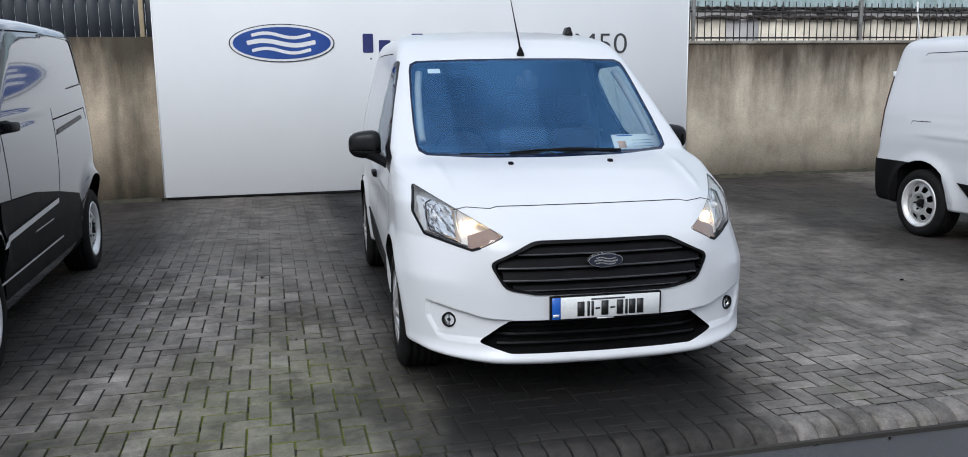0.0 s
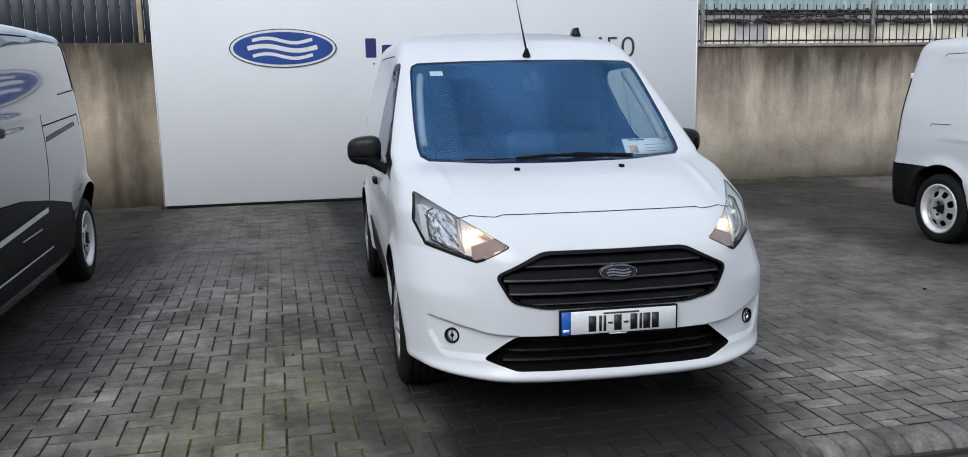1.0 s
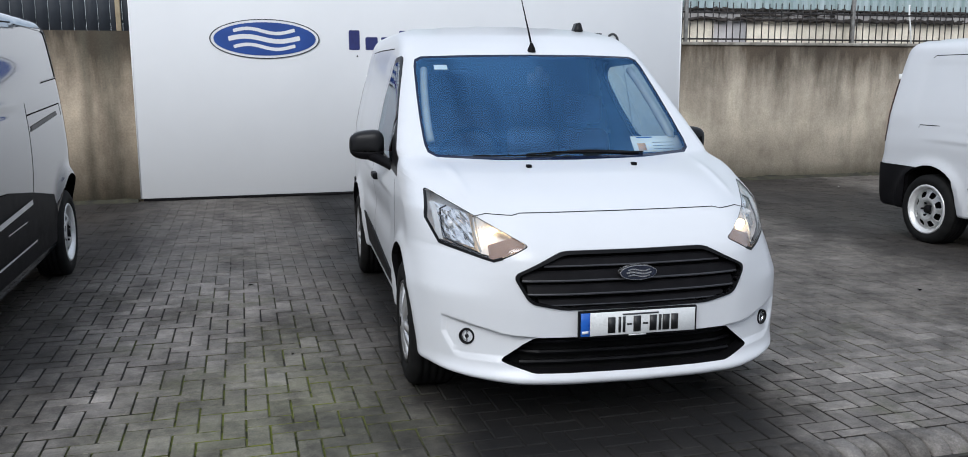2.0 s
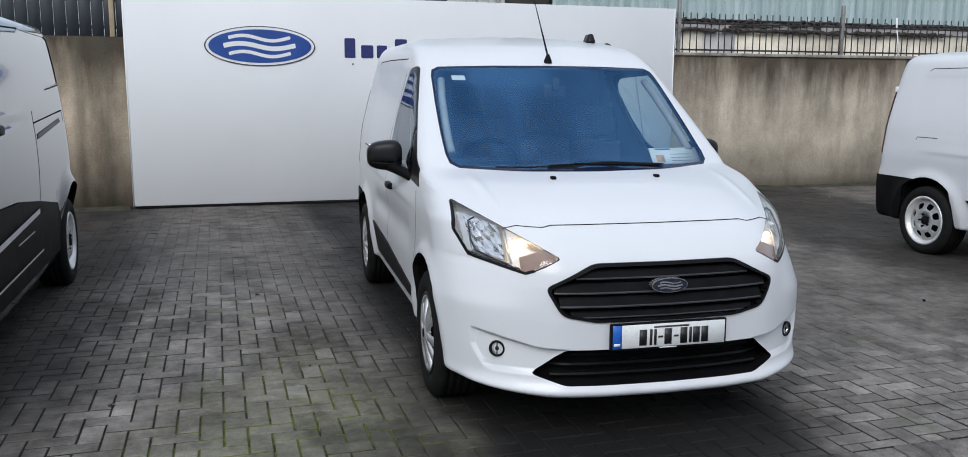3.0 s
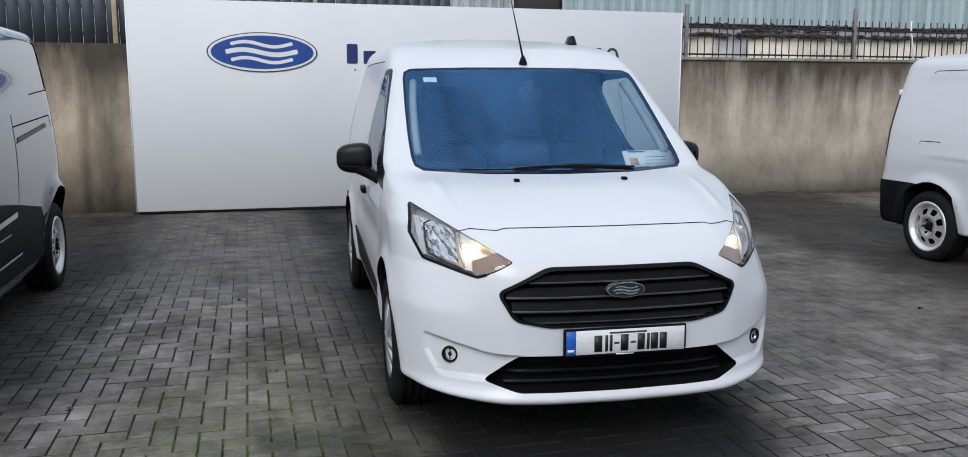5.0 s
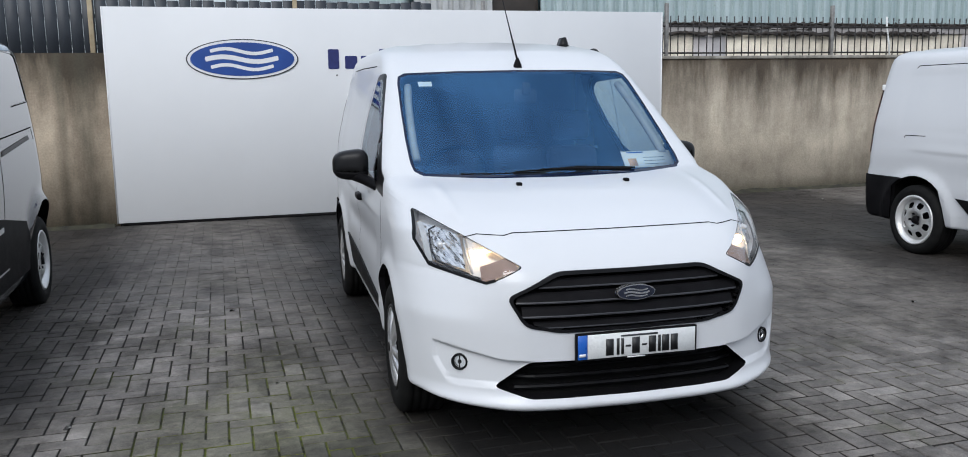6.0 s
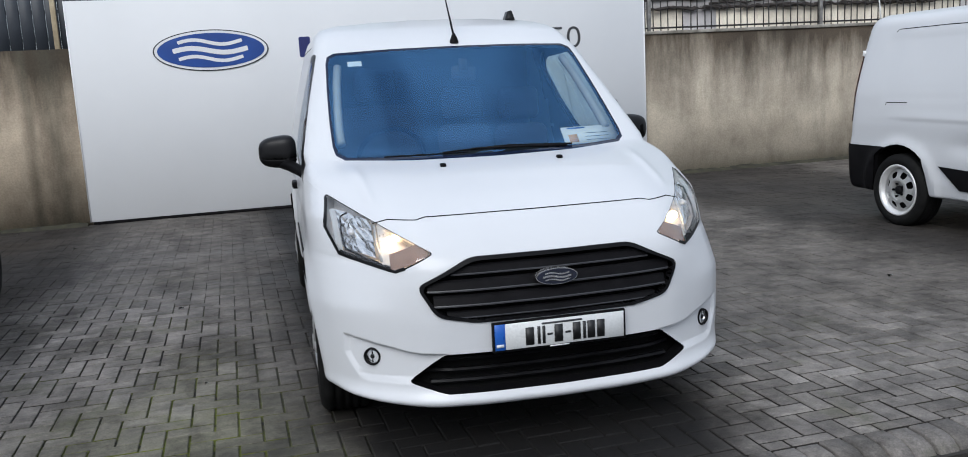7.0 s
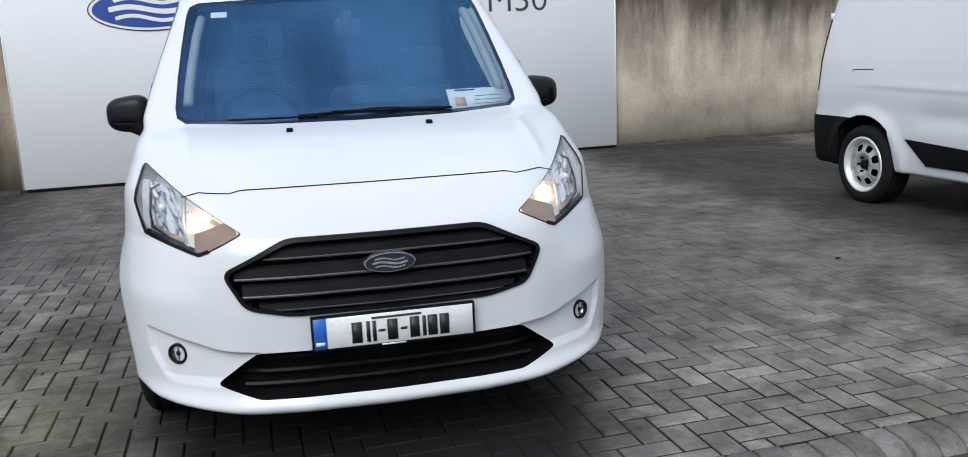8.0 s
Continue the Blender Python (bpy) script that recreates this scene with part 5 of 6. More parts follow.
def grille_unit(van, body, bvh):
    def face(x, z):
        p, n, _, _ = bvh.ray_cast(Vector((x, -1, z)), Vector((0, 1, 0)))
        return p.y

    skin = take(body, GRILLE, "Y", lambda c: c.y < 0.6)
    core = take(skin, inset_outline(GRILLE, 0.014), "Y", lambda c: True)
    frame_bm = joined(pushed(copy_of(skin), 0.008), rim(pushed(skin, 0.008), (0, 0.06, 0)))
    grille = part("grille", frame_bm, GLOSS_BLACK, van, "black hexagonal grille with horizontal bars")
    part("backing", moved(core, (0, 0.055, 0)), DARK_VOID, grille)
    for z, half, h in ((0.751, 0.405, 0.019), (0.692, 0.500, 0.022), (0.634, 0.478, 0.022), (0.580, 0.43, 0.013)):
        verts, faces, lip_v, lip_f = [], [], [], []
        n = 40
        for i in range(n + 1):
            x = -half + 2 * half * i / n
            y = face(x, z)
            # a rounded bar: slanted face, and a lower lip whose grey paints a highlight
            for dy, dz in ((0.050, h), (0.030, h), (0.022, h * 0.6), (0.010, -h * 0.6), (0.008, -h), (0.050, -h)):
                verts.append((x, y + dy, z + dz))
            lip_v += [(x, y + 0.0095, z - h * 0.62), (x, y + 0.0068, z - h * 0.80), (x, y + 0.0070, z - h), (x, y + 0.03, z - h - 0.001)]
            if i:
                a, b = (i - 1) * 6, i * 6
                faces += [(a + k, b + k, b + k + 1, a + k + 1) for k in range(5)]
                a, b = (i - 1) * 4, i * 4
                lip_f += [(a + k, b + k, b + k + 1, a + k + 1) for k in range(3)]
        bar = part("bar", from_arrays(verts, faces), BLACK_PLASTIC, grille, "", False)
        part("bar_lip", from_arrays(lip_v, lip_f), LIP_HIGHLIGHT, bar, "thin lower lip with a highlight painted in its grey", False)
    # badge: dark oval with bright rim and a plain ribbon
    y = face(0, 0.704) - 0.006
    badge = part("badge", prism(ellipse(0, 0.704, 0.0845, 0.0330, 48), y - 0.010, y + 0.02), SATIN, grille, "oval chrome-rimmed badge", False)
    part("badge_field", prism(ellipse(0, 0.704, 0.081, 0.0300, 48), y - 0.013, y - 0.0105), surface_dark_badge, badge, "", False)
    for bm in swash(0, 0.703, 0.130, y - 0.0155, y - 0.0135):
        part("badge_stroke", bm, SATIN, badge, "", False)
    # lower intake
    low = take(body, INTAKE, "Y", lambda c: c.y < 0.6)
    intake = part("lower_intake", rim(low, (0, 0.09, 0)), BLACK_PLASTIC, van, "black lower air intake", False)
    part("backing", moved(low, (0, 0.085, 0)), DARK_VOID, intake)
    for z, half in ((0.300, 0.50), (0.345, 0.52), (0.392, 0.47)):
        verts, faces = [], []
        for i in range(31):
            x = -half + 2 * half * i / 30
            y = face(x, z)
            for dy, dz in ((0.08, 0.008), (0.056, 0.008), (0.050, 0.0), (0.056, -0.008), (0.08, -0.008)):
                verts.append((x, y + dy, z + dz))
            if i:
                a, b = (i - 1) * 5, i * 5
                faces += [(a + k, b + k, b + k + 1, a + k + 1) for k in range(4)]
        part("bar", from_arrays(verts, faces), GLOSS_BLACK, intake, "", False)
    # number plate in its holder
    py = face(0, 0.50) - 0.012
    plate = part("number_plate", box(-0.272, py - 0.008, 0.428, 0.272, py + 0.012, 0.546, 0.003), BLACK_PLASTIC, van, "white number plate with a blue end in a black holder")
    part("plate_face", box(-0.222, py - 0.0105, 0.437, 0.263, py - 0.0082, 0.540, 0.001, 1), PLATE_WHITE, plate, "white plate face")
    part("plate_band", box(-0.264, py - 0.0105, 0.437, -0.2225, py - 0.0082, 0.540, 0.001, 1), PLATE_BLUE, plate, "blue country band")
    part("small_bar", box(-0.259, py - 0.0125, 0.449, -0.230, py - 0.0107, 0.461), SIGN_WHITE, plate)
    for x, w in ((-0.125, 0.034), (-0.088, 0.012), (-0.068, 0.012), (-0.008, 0.034), (0.066, 0.032), (0.098, 0.012), (0.126, 0.032), (0.166, 0.032)):
        part("digit_bar", box(x - w / 2, py - 0.0125, 0.447, x + w / 2, py - 0.0107, 0.517), INK, plate)
    for x in (-0.043, 0.030):
        part("dash_bar", box(x - 0.011, py - 0.0125, 0.478, x + 0.011, py - 0.0107, 0.486), INK, plate)
    part("small_bar", box(-0.075, py - 0.0125, 0.523, 0.090, py - 0.0107, 0.530), GREY_INK, plate)
    part("small_bar", box(-0.045, py - 0.0100, 0.430, 0.035, py - 0.0082, 0.435), SIGN_WHITE, plate)


LIP_HIGHLIGHT = surface("grey_highlight_lip", (0.022, 0.022, 0.025), (0.038, 0.038, 0.042), 12, 0.36)
surface_dark_badge = surface("badge_dark_field", (0.015, 0.018, 0.03), (0.02, 0.024, 0.04), 20, 0.2, 0, 0.5)
VAN_POSE = pose(1.213, 3.05, 0, 0, 0, -2.8)
van, van_bvh = small_van(VAN_POSE, "white panel van with black grille and lit headlamps on block paving", "cover")
other_van, _ = small_van(pose(6.615, 2.87, 0, 0, 0, 0), "white compact panel van with silver steel wheels, parked on block paving", "steel", False)


# ---- the larger dark grey van ----
BCY = curve([(0.0, 0.4), (0.22, 0.10), (0.30, 0.05), (0.55, 0.02), (0.75, 0.05), (0.95, 0.15), (1.05, 0.30), (1.15, 0.62), (1.22, 0.95), (1.40, 1.20), (1.60, 1.50), (1.80, 1.82), (1.92, 2.05), (2.0, 2.4), (2.05, 2.8)], 0.02, 0, 2)
BHW = curve([(0.15, 0.92), (0.35, 0.972), (0.60, 0.990), (0.85, 0.993), (1.05, 0.990), (1.20, 0.982), (1.40, 0.962), (1.60, 0.935), (1.80, 0.905), (1.90, 0.885), (2.05, 0.845)], 0.02, 0, 2)
BRY = curve([(0.2, 4.90), (0.6, 4.93), (0.9, 4.90), (1.3, 4.86), (1.9, 4.72), (2.0, 4.69)], 0.03, 0, 2)
BHUBS, BHUB_Z = (0.93, 3.863), 0.33


def big_field(x, y, z):
    ax = np.abs(x)
    g = np.sqrt(1 + ((BCY(z + 0.01) - BCY(z - 0.01)) / 0.02) ** 2)
    front = (BCY(z) + DS(z) * DY(ax * 0.93) - y) / g
    flare = sum(0.046 * np.exp(-((np.hypot(y - h, z - BHUB_Z) - 0.46) / 0.070) ** 2) for h in BHUBS) * np.clip((z - 0.50) / 0.25, 0, 1)
    crease = 0.004 * np.exp(-((z - 0.95) / 0.14) ** 2)
    line = z - 1.315 - 0.02 * (y - 2.2)
    swage = (-0.012 * np.exp(-(line / 0.020) ** 2) + 0.007 * np.exp(-((line - 0.045) / 0.022) ** 2)) * np.clip((2.72 - y) * 1.6, 0, 1)
    side = ax - BHW(z) - flare - crease - swage + 0.45 * np.clip(y - 3.98, 0, 1.2) ** 2
    top = z - 2.03 + 0.05 * (ax / 0.8) ** 2
    u = smax(smax(front, side, 0.08), top, 0.10)
    return smax(smax(u, y - BRY(z), 0.30), 0.24 - z, 0.04)


def big_van(m, label):
    van = empty("panel_van", m, label, "van")
    lo, hi = (-1.2, -0.25, 0.05), (1.2, 5.25, 2.25)
    body = shell(big_field, lo, hi, ((-0.5, 0.9, 0.5), (0.5, 4.0, 0.85)), spaced((lo[0], hi[0], 0.05)), spaced((lo[1], 1.4, 0.05), (1.4, hi[1], 0.028)), spaced((lo[2], 1.22, 0.03), (1.22, 1.42, 0.009), (1.42, hi[2], 0.03)))
    bvh = BVHTree.FromBMesh(body)
    for s in (-1, 1):
        for h in BHUBS:
            ring = [(h + 0.435 * math.cos(a), BHUB_Z + 0.035 + 0.435 * math.sin(a)) for a in [math.pi * (1.12 - 1.24 * i / 22) for i in range(23)]]
            ring += [(ring[-1][0] + 0.01, 0.12), (ring[0][0] - 0.01, 0.12)]
            hole = take(body, ring, "X", lambda c, s=s: c.x * s > 0.6)
            disc = [(h + 0.46 * math.cos(2 * math.pi * i / 24), BHUB_Z + 0.02 + 0.46 * math.sin(2 * math.pi * i / 24)) for i in range(24)]
            cap = from_arrays([(s * 0.60, y, max(z, 0.27)) for y, z in disc], [tuple(range(24))])
            part("wheel_well", joined(rim(hole, (-0.36 * s, 0, 0)), cap), DARK_VOID, van, "dark wheel well", False)
            hole.free()
            wheel(van, s * 0.982, h, 0.340, 0.226, "steel")
        on = "X" + ("+" if s > 0 else "-")
        clad = take(body, [(1.30, 0.34), (3.44, 0.34), (3.41, 0.60), (3.36, 0.70), (2.733, 0.79), (2.12, 0.86), (1.30, 0.893)], "X", lambda c, s=s: c.x * s > 0.6)
        part("side_cladding", pushed(clad, 0.010), BLACK_PLASTIC, van, "black plastic lower side cladding")
        part("trim_strip", strip(bvh, [(1.20, 0.675), (2.63, 0.740)], on, 0.034, 0.020), STEEL, van, "thin silver trim strip", False)
        part("trim_strip", strip(bvh, [(1.99, 0.624), (2.47, 0.632)], on, 0.008, 0.014), STEEL, van, "thin silver trim line", False)
        part("trim_strip", strip(bvh, [(1.20, 0.457), (2.72, 0.472)], on, 0.013, 0.020), STEEL, van, "thin silver sill line", False)
        quarter = take(body, rounded([(3.08, 1.50), (3.47, 1.505), (4.07, 1.545), (4.03, 1.89), (3.08, 1.90)], 0.03), "X", lambda c, s=s: c.x * s > 0.5)
        part("blank_panel", pushed(quarter, -0.004), GREY_PAINT, van, "grey recessed rear quarter panel")
        part("quarter_seal", strip(bvh, [(3.98, 1.90), (4.045, 1.885), (4.088, 1.55), (4.085, 1.535)], on, 0.026, 0.003), GLOSS_BLACK, van, "black rubber edge", False)
        part("shut_line", strip(bvh, [(4.085, 1.535), (3.47, 1.50)], on, 0.008, 0.002), DARK_VOID, van, "", False)
        part("door_rail", strip(bvh, [(2.875, 1.186), (3.825, 1.263)], on, 0.012, 0.003), GLOSS_BLACK, van, "black sliding door rail", False)
        part("door_rail", strip(bvh, [(2.90, 1.200), (3.80, 1.272)], on, 0.030, 0.004), GLOSS_BLACK, van, "black sliding door rail", False)
        # these gaps too are strips on the skin with the shade in their colour
        for pts in ([(2.76, 0.79), (2.83, 1.15), (2.845, 1.37)], [(1.55, 0.86), (1.545, 1.3), (1.60, 1.86)], [(2.856, 1.291), (3.968, 1.341), (3.985, 1.25)], [(1.60, 1.86), (3.05, 1.905)]):
            part("shut_line", strip(bvh, pts, on, 0.010, 0.001), DARK_VOID, van, "", False)
        part("door_handle", box(s * 0.985 - 0.03, 1.63, 1.265, s * 0.985 + 0.03, 1.83, 1.322, 0.014), BLACK_PLASTIC, van, "black door handle")
        tail = take(body, [(4.52, 0.95), (5.2, 0.95), (5.2, 1.52), (4.60, 1.52)], "X", lambda c, s=s: c.x * s > 0.6)
        part("tail_lamp", pushed(tail, 0.006), RED_LENS, van, "red upright tail lamp")
        cabw = take(body, rounded([(1.22, 1.16), (1.50, 1.16), (1.50, 1.74), (1.46, 1.74)], 0.03), "X", lambda c, s=s: c.x * s > 0.6)
        part("side_window", cabw, SIDE_GLASS, van, "tinted side window")
    rear = take(body, [(-1.2, 0.1), (1.2, 0.1), (1.2, 0.62), (-1.2, 0.62)], "Y", lambda c: c.y > 4.30)
    part("rear_bumper", pushed(rear, 0.012), BLACK_PLASTIC, van, "black rear bumper")
    ws = take(body, rounded([(-0.80, 1.24), (0.80, 1.24), (0.72, 1.80), (-0.72, 1.80)], 0.06), "Y", lambda c: 0.8 < c.y < 2.6)
    part("windscreen", ws, SIDE_GLASS, van, "tinted windscreen")
    part("body", body, GREY_PAINT, van, "glossy grey metallic body")
    part("cabin", box(-0.8, 1.15, 0.5, 0.8, 1.7, 1.2, 0.05), CABIN, van, "dark cabin")
    return van


grey_van = big_van(pose(-2.755, 3.33, 0, 0, 0, 0), "grey metallic panel van with black lower cladding and steel wheels")


# ---- small parts of the white van ----
def van_top(x, y):
    p, n, _, _ = van_bvh.ray_cast(Vector((x, y, 3)), Vector((0, 0, -1)))
    return p


AX = 0.016
p = van_top(AX, 1.86)
aerial = part("aerial", lathe([(0.026, -0.012), (0.024, 0.006), (0.014, 0.030), (0.008, 0.045), (0.0, 0.047)], 20, "Z", (AX, 1.86, p.z + 0.004)), BLACK_PLASTIC, van, "black rubber roof aerial")
part("rod", tube([(AX, 1.862, p.z + 0.035), (AX, 1.93, p.z + 0.12), (AX, 2.03, p.z + 0.24), (AX, 2.18, p.z + 0.42)], [0.0065, 0.006, 0.004, 0.0025], 8), BLACK_PLASTIC, aerial)
for x in (-0.28, 0.28):
    p = van_top(x, 0.83)
    part("washer_jet", box(x - 0.013, 0.812, p.z - 0.006, x + 0.013, 0.845, p.z + 0.013, 0.005), BLACK_PLASTIC, van, "small black washer jet")


def wiper(pts, lift, r):
    out = []
    for x, z in pts:
        q, n, _, _ = van_bvh.ray_cast(Vector((x, -1, z)), Vector((0, 1, 0)))
        out.append(q + (n if n.y < 0 else -n) * lift)
    return tube(out, r, 8)


arm = part("wiper", wiper([(0.38, 1.119), (0.15, 1.128), (-0.10, 1.134)], 0.014, [0.007, 0.0055, 0.0045]), BLACK_PLASTIC, van, "black windscreen wiper")
part("blade", wiper([(0.42, 1.128), (0.10, 1.142), (-0.24, 1.130)], 0.007, [0.0045, 0.006, 0.004]), BLACK_PLASTIC, arm)
arm = part("wiper", wiper([(-0.52, 1.122), (-0.40, 1.121), (-0.12, 1.121)], 0.012, [0.004, 0.004, 0.003]), BLACK_PLASTIC, van, "black windscreen wiper")
p = van_top(0.50, 2.45)
part("roof_fin", prism(rounded([(-0.030, 0), (0.030, 0), (0.026, 0.012), (0.010, 0.060), (-0.006, 0.060), (-0.024, 0.012)], 0.008), -0.05, 0.05), MIRROR_BLACK, van, "small black roof fin").location = (0.50, 2.45, p.z - 0.004)

# cabin
part("dashboard", joined(box(-0.80, 1.10, 0.72, 0.80, 1.62, 1.03, 0.06, 3), box(-0.62, 1.42, 0.98, -0.22, 1.62, 1.09, 0.04, 3), box(-0.15, 1.40, 0.95, 0.15, 1.60, 1.10, 0.03, 3)), CABIN, van, "dark dashboard")
part("steering_wheel", tube([(-0.40 + 0.185 * math.cos(a), 1.74 - 0.09 * math.sin(a), 1.07 + 0.165 * math.sin(a)) for a in [2 * math.pi * i / 32 for i in range(33)]], 0.013, 8), DARK_VOID, van, "dark steering wheel")
for x, w, drop in ((-0.40, 0.25, 0.0), (0.13, 0.17, 0.14), (0.49, 0.17, 0.16)):
    seat = part("seat", box(x - w, 1.72, 0.55, x + w, 2.18, 0.80, 0.07, 3), CLOTH, van, "dark cloth seat")
    b = box(x - w, -0.07, 0.0, x + w, 0.07, 0.62 - drop, 0.06, 3)
    b.transform(pose(0, 2.16, 0.74, -12, 0, 0))
    part("backrest", b, CLOTH, seat)
    b = box(x - 0.13, -0.05, 0.0, x + 0.13, 0.05, 0.20, 0.045, 3)
    b.transform(pose(0, 2.29 - 0.2 * drop, 1.38 - drop, -8, 0, 0))
    part("headrest", b, CLOTH, seat)
part("rear_view_mirror", box(-0.02, 1.80, 1.47, 0.12, 1.83, 1.56, 0.02), CABIN, van, "black rear-view mirror")
part("mirror_mount", box(0.02, 1.77, 1.52, 0.07, 1.80, 1.60, 0.012), CABIN, van)
for s in (-1, 1):
    pts = []
    for x, z in ((0.700, 1.21), (0.698, 1.28), (0.688, 1.38), (0.672, 1.50), (0.650, 1.60)):
        q, n, _, _ = van_bvh.ray_cast(Vector((s * x, -1, z)), Vector((0, 1, 0)))
        pts.append(q + Vector((0, 0.05, -0.02)))
    part("pillar_trim", tube(pts, 0.022, 10), LIGHT_TRIM, van, "pale windscreen pillar trim")


def screen_card(x0, x1, z0, z1, inset, mat, name, label):
    verts, faces = [], []
    for i in range(7):
        for j in range(4):
            x, z = x0 + (x1 - x0) * i / 6, z0 + (z1 - z0) * j / 3
            q, n, _, _ = van_bvh.ray_cast(Vector((x, -1, z)), Vector((0, 1, 0)))
            n = n if n.y < 0 else -n
            verts.append(q - n * inset)
    for i in range(6):
        for j in range(3):
            a = i * 4 + j
            faces.append((a, a + 4, a + 5, a + 1))
    return part(name, from_arrays(verts, faces), mat, van, label)


# a price card on the dashboard and a small sticker
card = part("price_card", box(-0.155, -0.001, -0.055, 0.155, 0.001, 0.055), PAPER, van, "white printed price card behind the windscreen")
card.matrix_basis = pose(0.600, 1.275, 1.158, -40, 0, 4)
part("card_block", box(-0.125, -0.0025, -0.045, -0.075, -0.0012, 0.005), ORANGE_INK, card)
part("card_bar", box(-0.12, -0.0025, 0.042, -0.02, -0.0012, 0.050), PLATE_BLUE, card)
for k in range(3):
    part("card_bar", box(-0.03, -0.0025, -0.036 + 0.022 * k, 0.10, -0.0012, -0.0335 + 0.022 * k), GREY_INK, card)
screen_card(-0.60, -0.525, 1.585, 1.612, 0.006, PAPER, "sticker", "small white sticker in the windscreen's corner")


# ---- herringbone block paving: 200 x 100 mm blocks ----
PW, GAP, BEV = 0.1035, 0.0095, 0.0036
X_REF, Y_REF = 1.931, 3.246


def block_verts(x0, y0, x1, y1, z, tight=0.0):
    # tight: joints narrowed and edges flattened, so far blocks look smooth from the camera
    a, b = GAP / 2 * (1 - 0.82 * tight), GAP / 2 * (1 - 0.82 * tight) + BEV * (1 - 0.82 * tight)
    lo, hi = -0.05, z
    ring = lambda d, h: [(x0 + d, y0 + d, h), (x1 - d, y0 + d, h), (x1 - d, y1 - d, h), (x0 + d, y1 - d, h)]
    return ring(a, lo) + ring(a, hi - BEV * 0.8) + ring(b, hi)


BLOCK_FACES = [(0, 1, 5, 4), (1, 2, 6, 5), (2, 3, 7, 6), (3, 0, 4, 7), (4, 5, 9, 8), (5, 6, 10, 9), (6, 7, 11, 10), (7, 4, 8, 11), (8, 9, 10, 11)]

# the sides hold the same dirt as the joints
DIRTY_EDGES = [1] * 4 + [0] * 5


def herringbone(x0, x1, y0, y1):
    """Corners of the blocks of a right-angled herringbone bond."""
    out = []
    n0, n1 = int((x0 - X_REF) / PW) - 4, int((x1 - X_REF) / PW) + 4
    m0, m1 = int((y0 - Y_REF) / PW) - 4, int((y1 - Y_REF) / PW) + 4
    for i in range(n0, n1):
        for j in range(m0, m1):
            k = (i + j) % 4
            if k == 0:
                out.append((i, j, i + 2, j + 1))
            elif k == 3:
                out.append((i, j - 1, i + 1, j + 1))
    return [(X_REF + a * PW, Y_REF + b * PW, X_REF + c * PW, Y_REF + d * PW) for a, b, c, d in out]


rng = random.Random(5)
rest_v, rest_f, rest_m, near = [], [], [], []
for a, b, c, d in herringbone(-9.0, 14.0, KERB_Y, WALL_Y):
    b, d = max(b, KERB_Y), min(d, WALL_Y + 0.05)
    if d - b < 0.03:
        continue
    z = rng.uniform(-0.0022, 0.0022) + 0.004 * noise.noise((a * 0.8, b * 0.8, 3))
    if -1.3 < a < 0.45 and 3.1 < b < 4.55 and abs(c - a) < 0.3 and d - b > 0.09:
        near.append((a, b, c, d, z))
        continue
    k = len(rest_v)
    rest_v += block_verts(a, b, c, d, z * 0.8, min(1, max(0, (b + 0.62 * a - 5.2) / 1.9)))
    rest_f += [tuple(q + k for q in f) for f in BLOCK_FACES]
    # far from the road most block sides take the paver material, fading the joints
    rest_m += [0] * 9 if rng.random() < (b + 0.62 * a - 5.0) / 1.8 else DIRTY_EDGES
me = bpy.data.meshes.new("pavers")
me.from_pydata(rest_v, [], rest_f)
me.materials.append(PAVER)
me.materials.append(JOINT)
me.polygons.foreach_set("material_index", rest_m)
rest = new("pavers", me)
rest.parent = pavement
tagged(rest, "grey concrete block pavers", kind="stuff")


def block_mesh(w, h):
    m = bpy.data.meshes.new("paver")
    m.from_pydata(block_verts(-w / 2, -h / 2, w / 2, h / 2, 0.0), [], BLOCK_FACES)
    m.materials.append(PAVER)
    m.materials.append(JOINT)
    m.polygons.foreach_set("material_index", DIRTY_EDGES)
    return m


flat_mesh, tall_mesh = block_mesh(2 * PW, PW), block_mesh(PW, 2 * PW)
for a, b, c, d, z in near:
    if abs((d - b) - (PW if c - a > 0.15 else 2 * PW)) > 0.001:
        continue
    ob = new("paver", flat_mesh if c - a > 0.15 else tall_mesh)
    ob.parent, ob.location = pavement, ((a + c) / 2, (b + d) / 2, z)

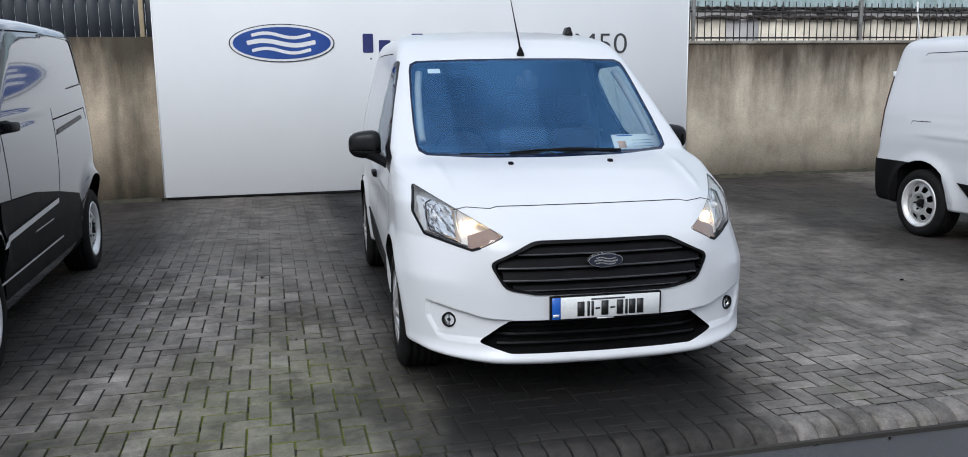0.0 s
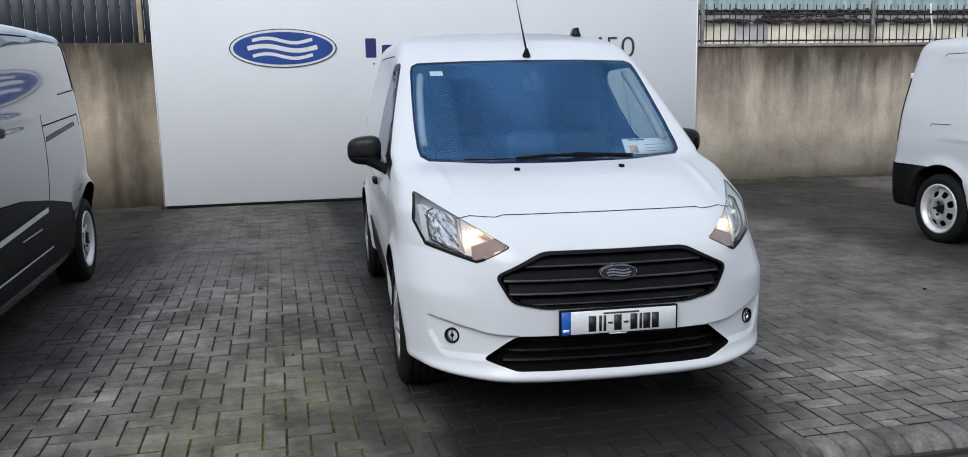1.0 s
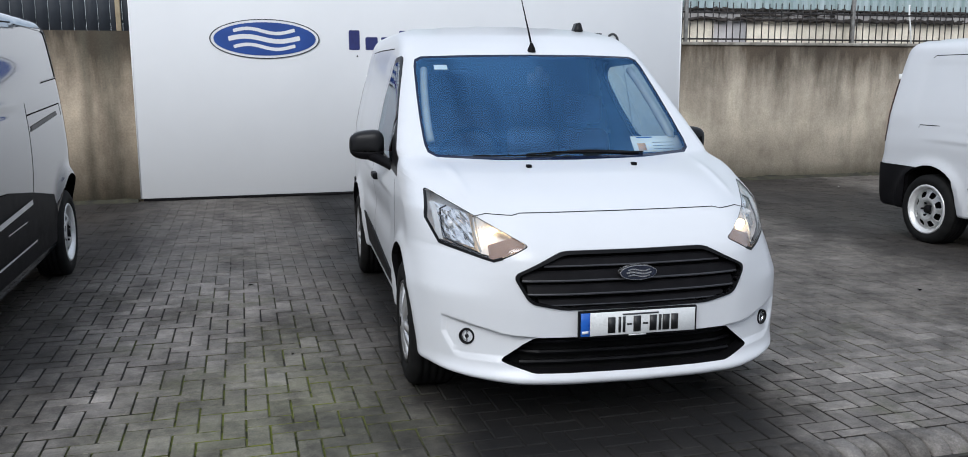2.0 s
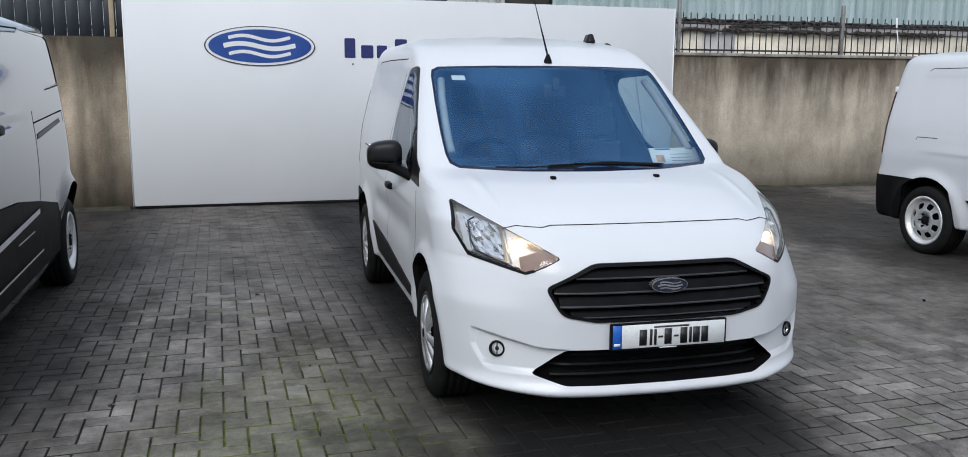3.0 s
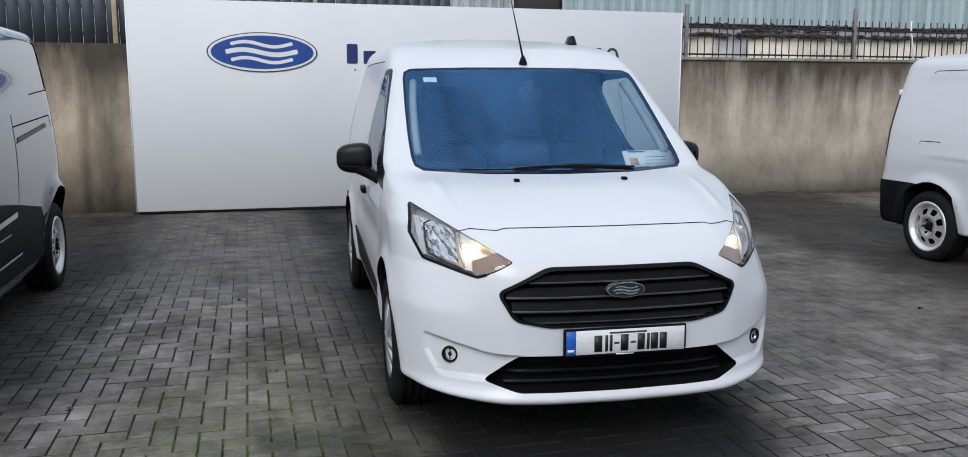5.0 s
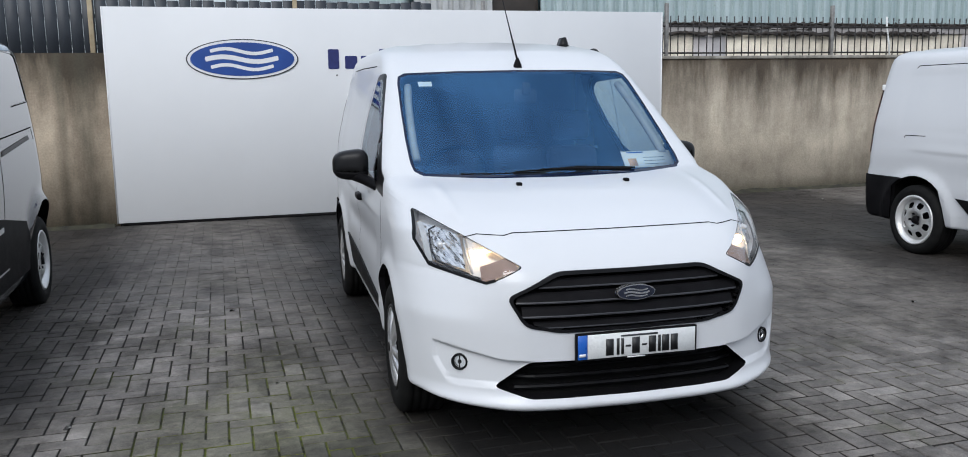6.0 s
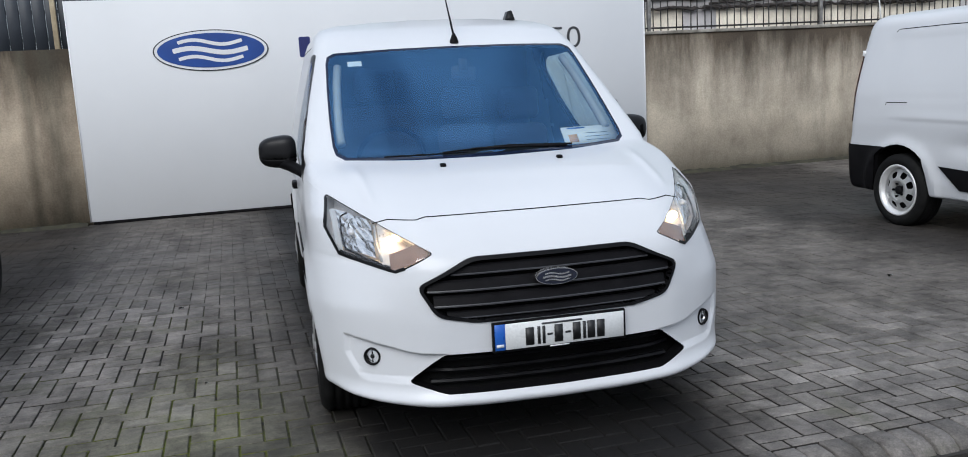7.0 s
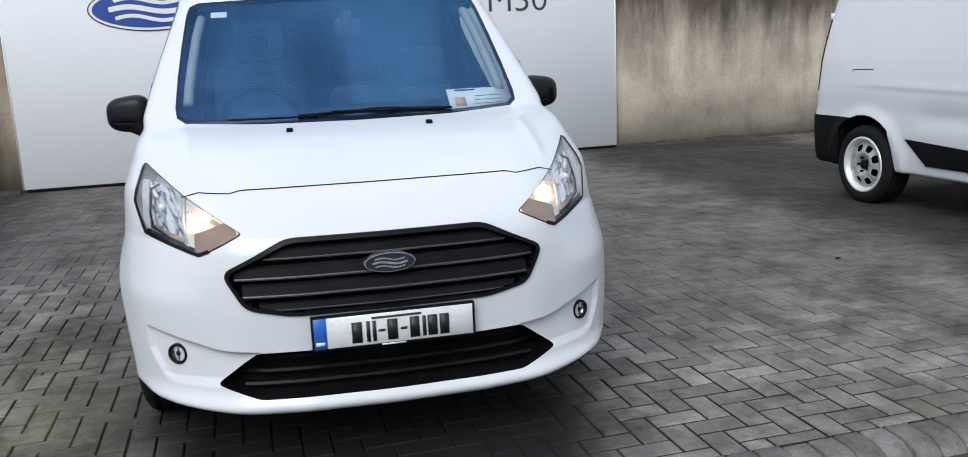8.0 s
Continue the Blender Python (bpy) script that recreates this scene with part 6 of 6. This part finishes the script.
# kerb: rounded blocks laid on end
kerb = part("kerb", box(-11, KERB_Y - 0.20, ROAD_Z - 0.1, 19, KERB_Y - 0.02, ROAD_Z + 0.02), JOINT, None, "low kerb of rounded concrete blocks laid side by side", False)
tagged(kerb, category="kerb", kind="structure")


def kerb_block():
    prof = [(0.0, -0.11), (0.0, -0.004), (-0.004, 0.0), (-0.085, -0.002), (-0.115, -0.008), (-0.145, -0.022), (-0.168, -0.045), (-0.180, -0.075), (-0.182, -0.11)]
    verts, faces, n = [], [], len(prof)
    for x, s in ((0.003, 0.0), (0.008, 1.0), (0.0955, 1.0), (0.1005, 0.0)):
        for y, z in prof:
            k = 0.004 * (1 - s)
            verts.append((x, y + (k if y < -0.1 else -k if y > -0.003 else 0), z - (k if z > -0.1 else 0)))
    for i in range(3):
        for j in range(n - 1):
            faces.append((i * n + j, (i + 1) * n + j, (i + 1) * n + j + 1, i * n + j + 1))
    faces += [tuple(range(n)), tuple(range(3 * n, 4 * n))[::-1]]
    m = bpy.data.meshes.new("kerb_block")
    m.from_pydata(verts, [], faces)
    m.materials.append(PAVER)
    m.shade_smooth()
    return m


kb = kerb_block()
for i in range(250):
    ob = new("kerb_block", kb)
    ob.parent = kerb
    ob.location = (-10.5 + 0.1045 * i, KERB_Y - 0.003 + rng.uniform(-0.004, 0.003), rng.uniform(-0.004, 0.003))
    ob.rotation_euler = (rng.uniform(-0.02, 0.02), 0, rng.uniform(-0.02, 0.02))

# scraps of litter on the ground
for x, y, w in ((4.27, 4.86, 0.05), (-1.20, 4.2, 0.045), (-0.42, 6.34, 0.05), (-1.6, 9.6, 0.04), (7.6, 10.2, 0.05), (-0.2, 4.55, 0.02), (1.99, 2.55, 0.04), (2.35, 2.52, 0.03), (1.6, 2.45, 0.05)):
    z = 0.004 if y > KERB_Y else ROAD_Z + 0.002
    bm = from_arrays([(x, y, z), (x + w, y + 0.01, z + 0.006), (x + w * 0.9, y + 0.5 * w, z + 0.003), (x + 0.3 * w, y + 0.6 * w, z + 0.009)], [(0, 1, 2, 3)])
    bmesh.ops.solidify(bm, geom=bm.faces[:], thickness=0.002)
    tagged(part("litter", bm, LITTER, None, "small scrap of white litter on the ground"), category="litter")
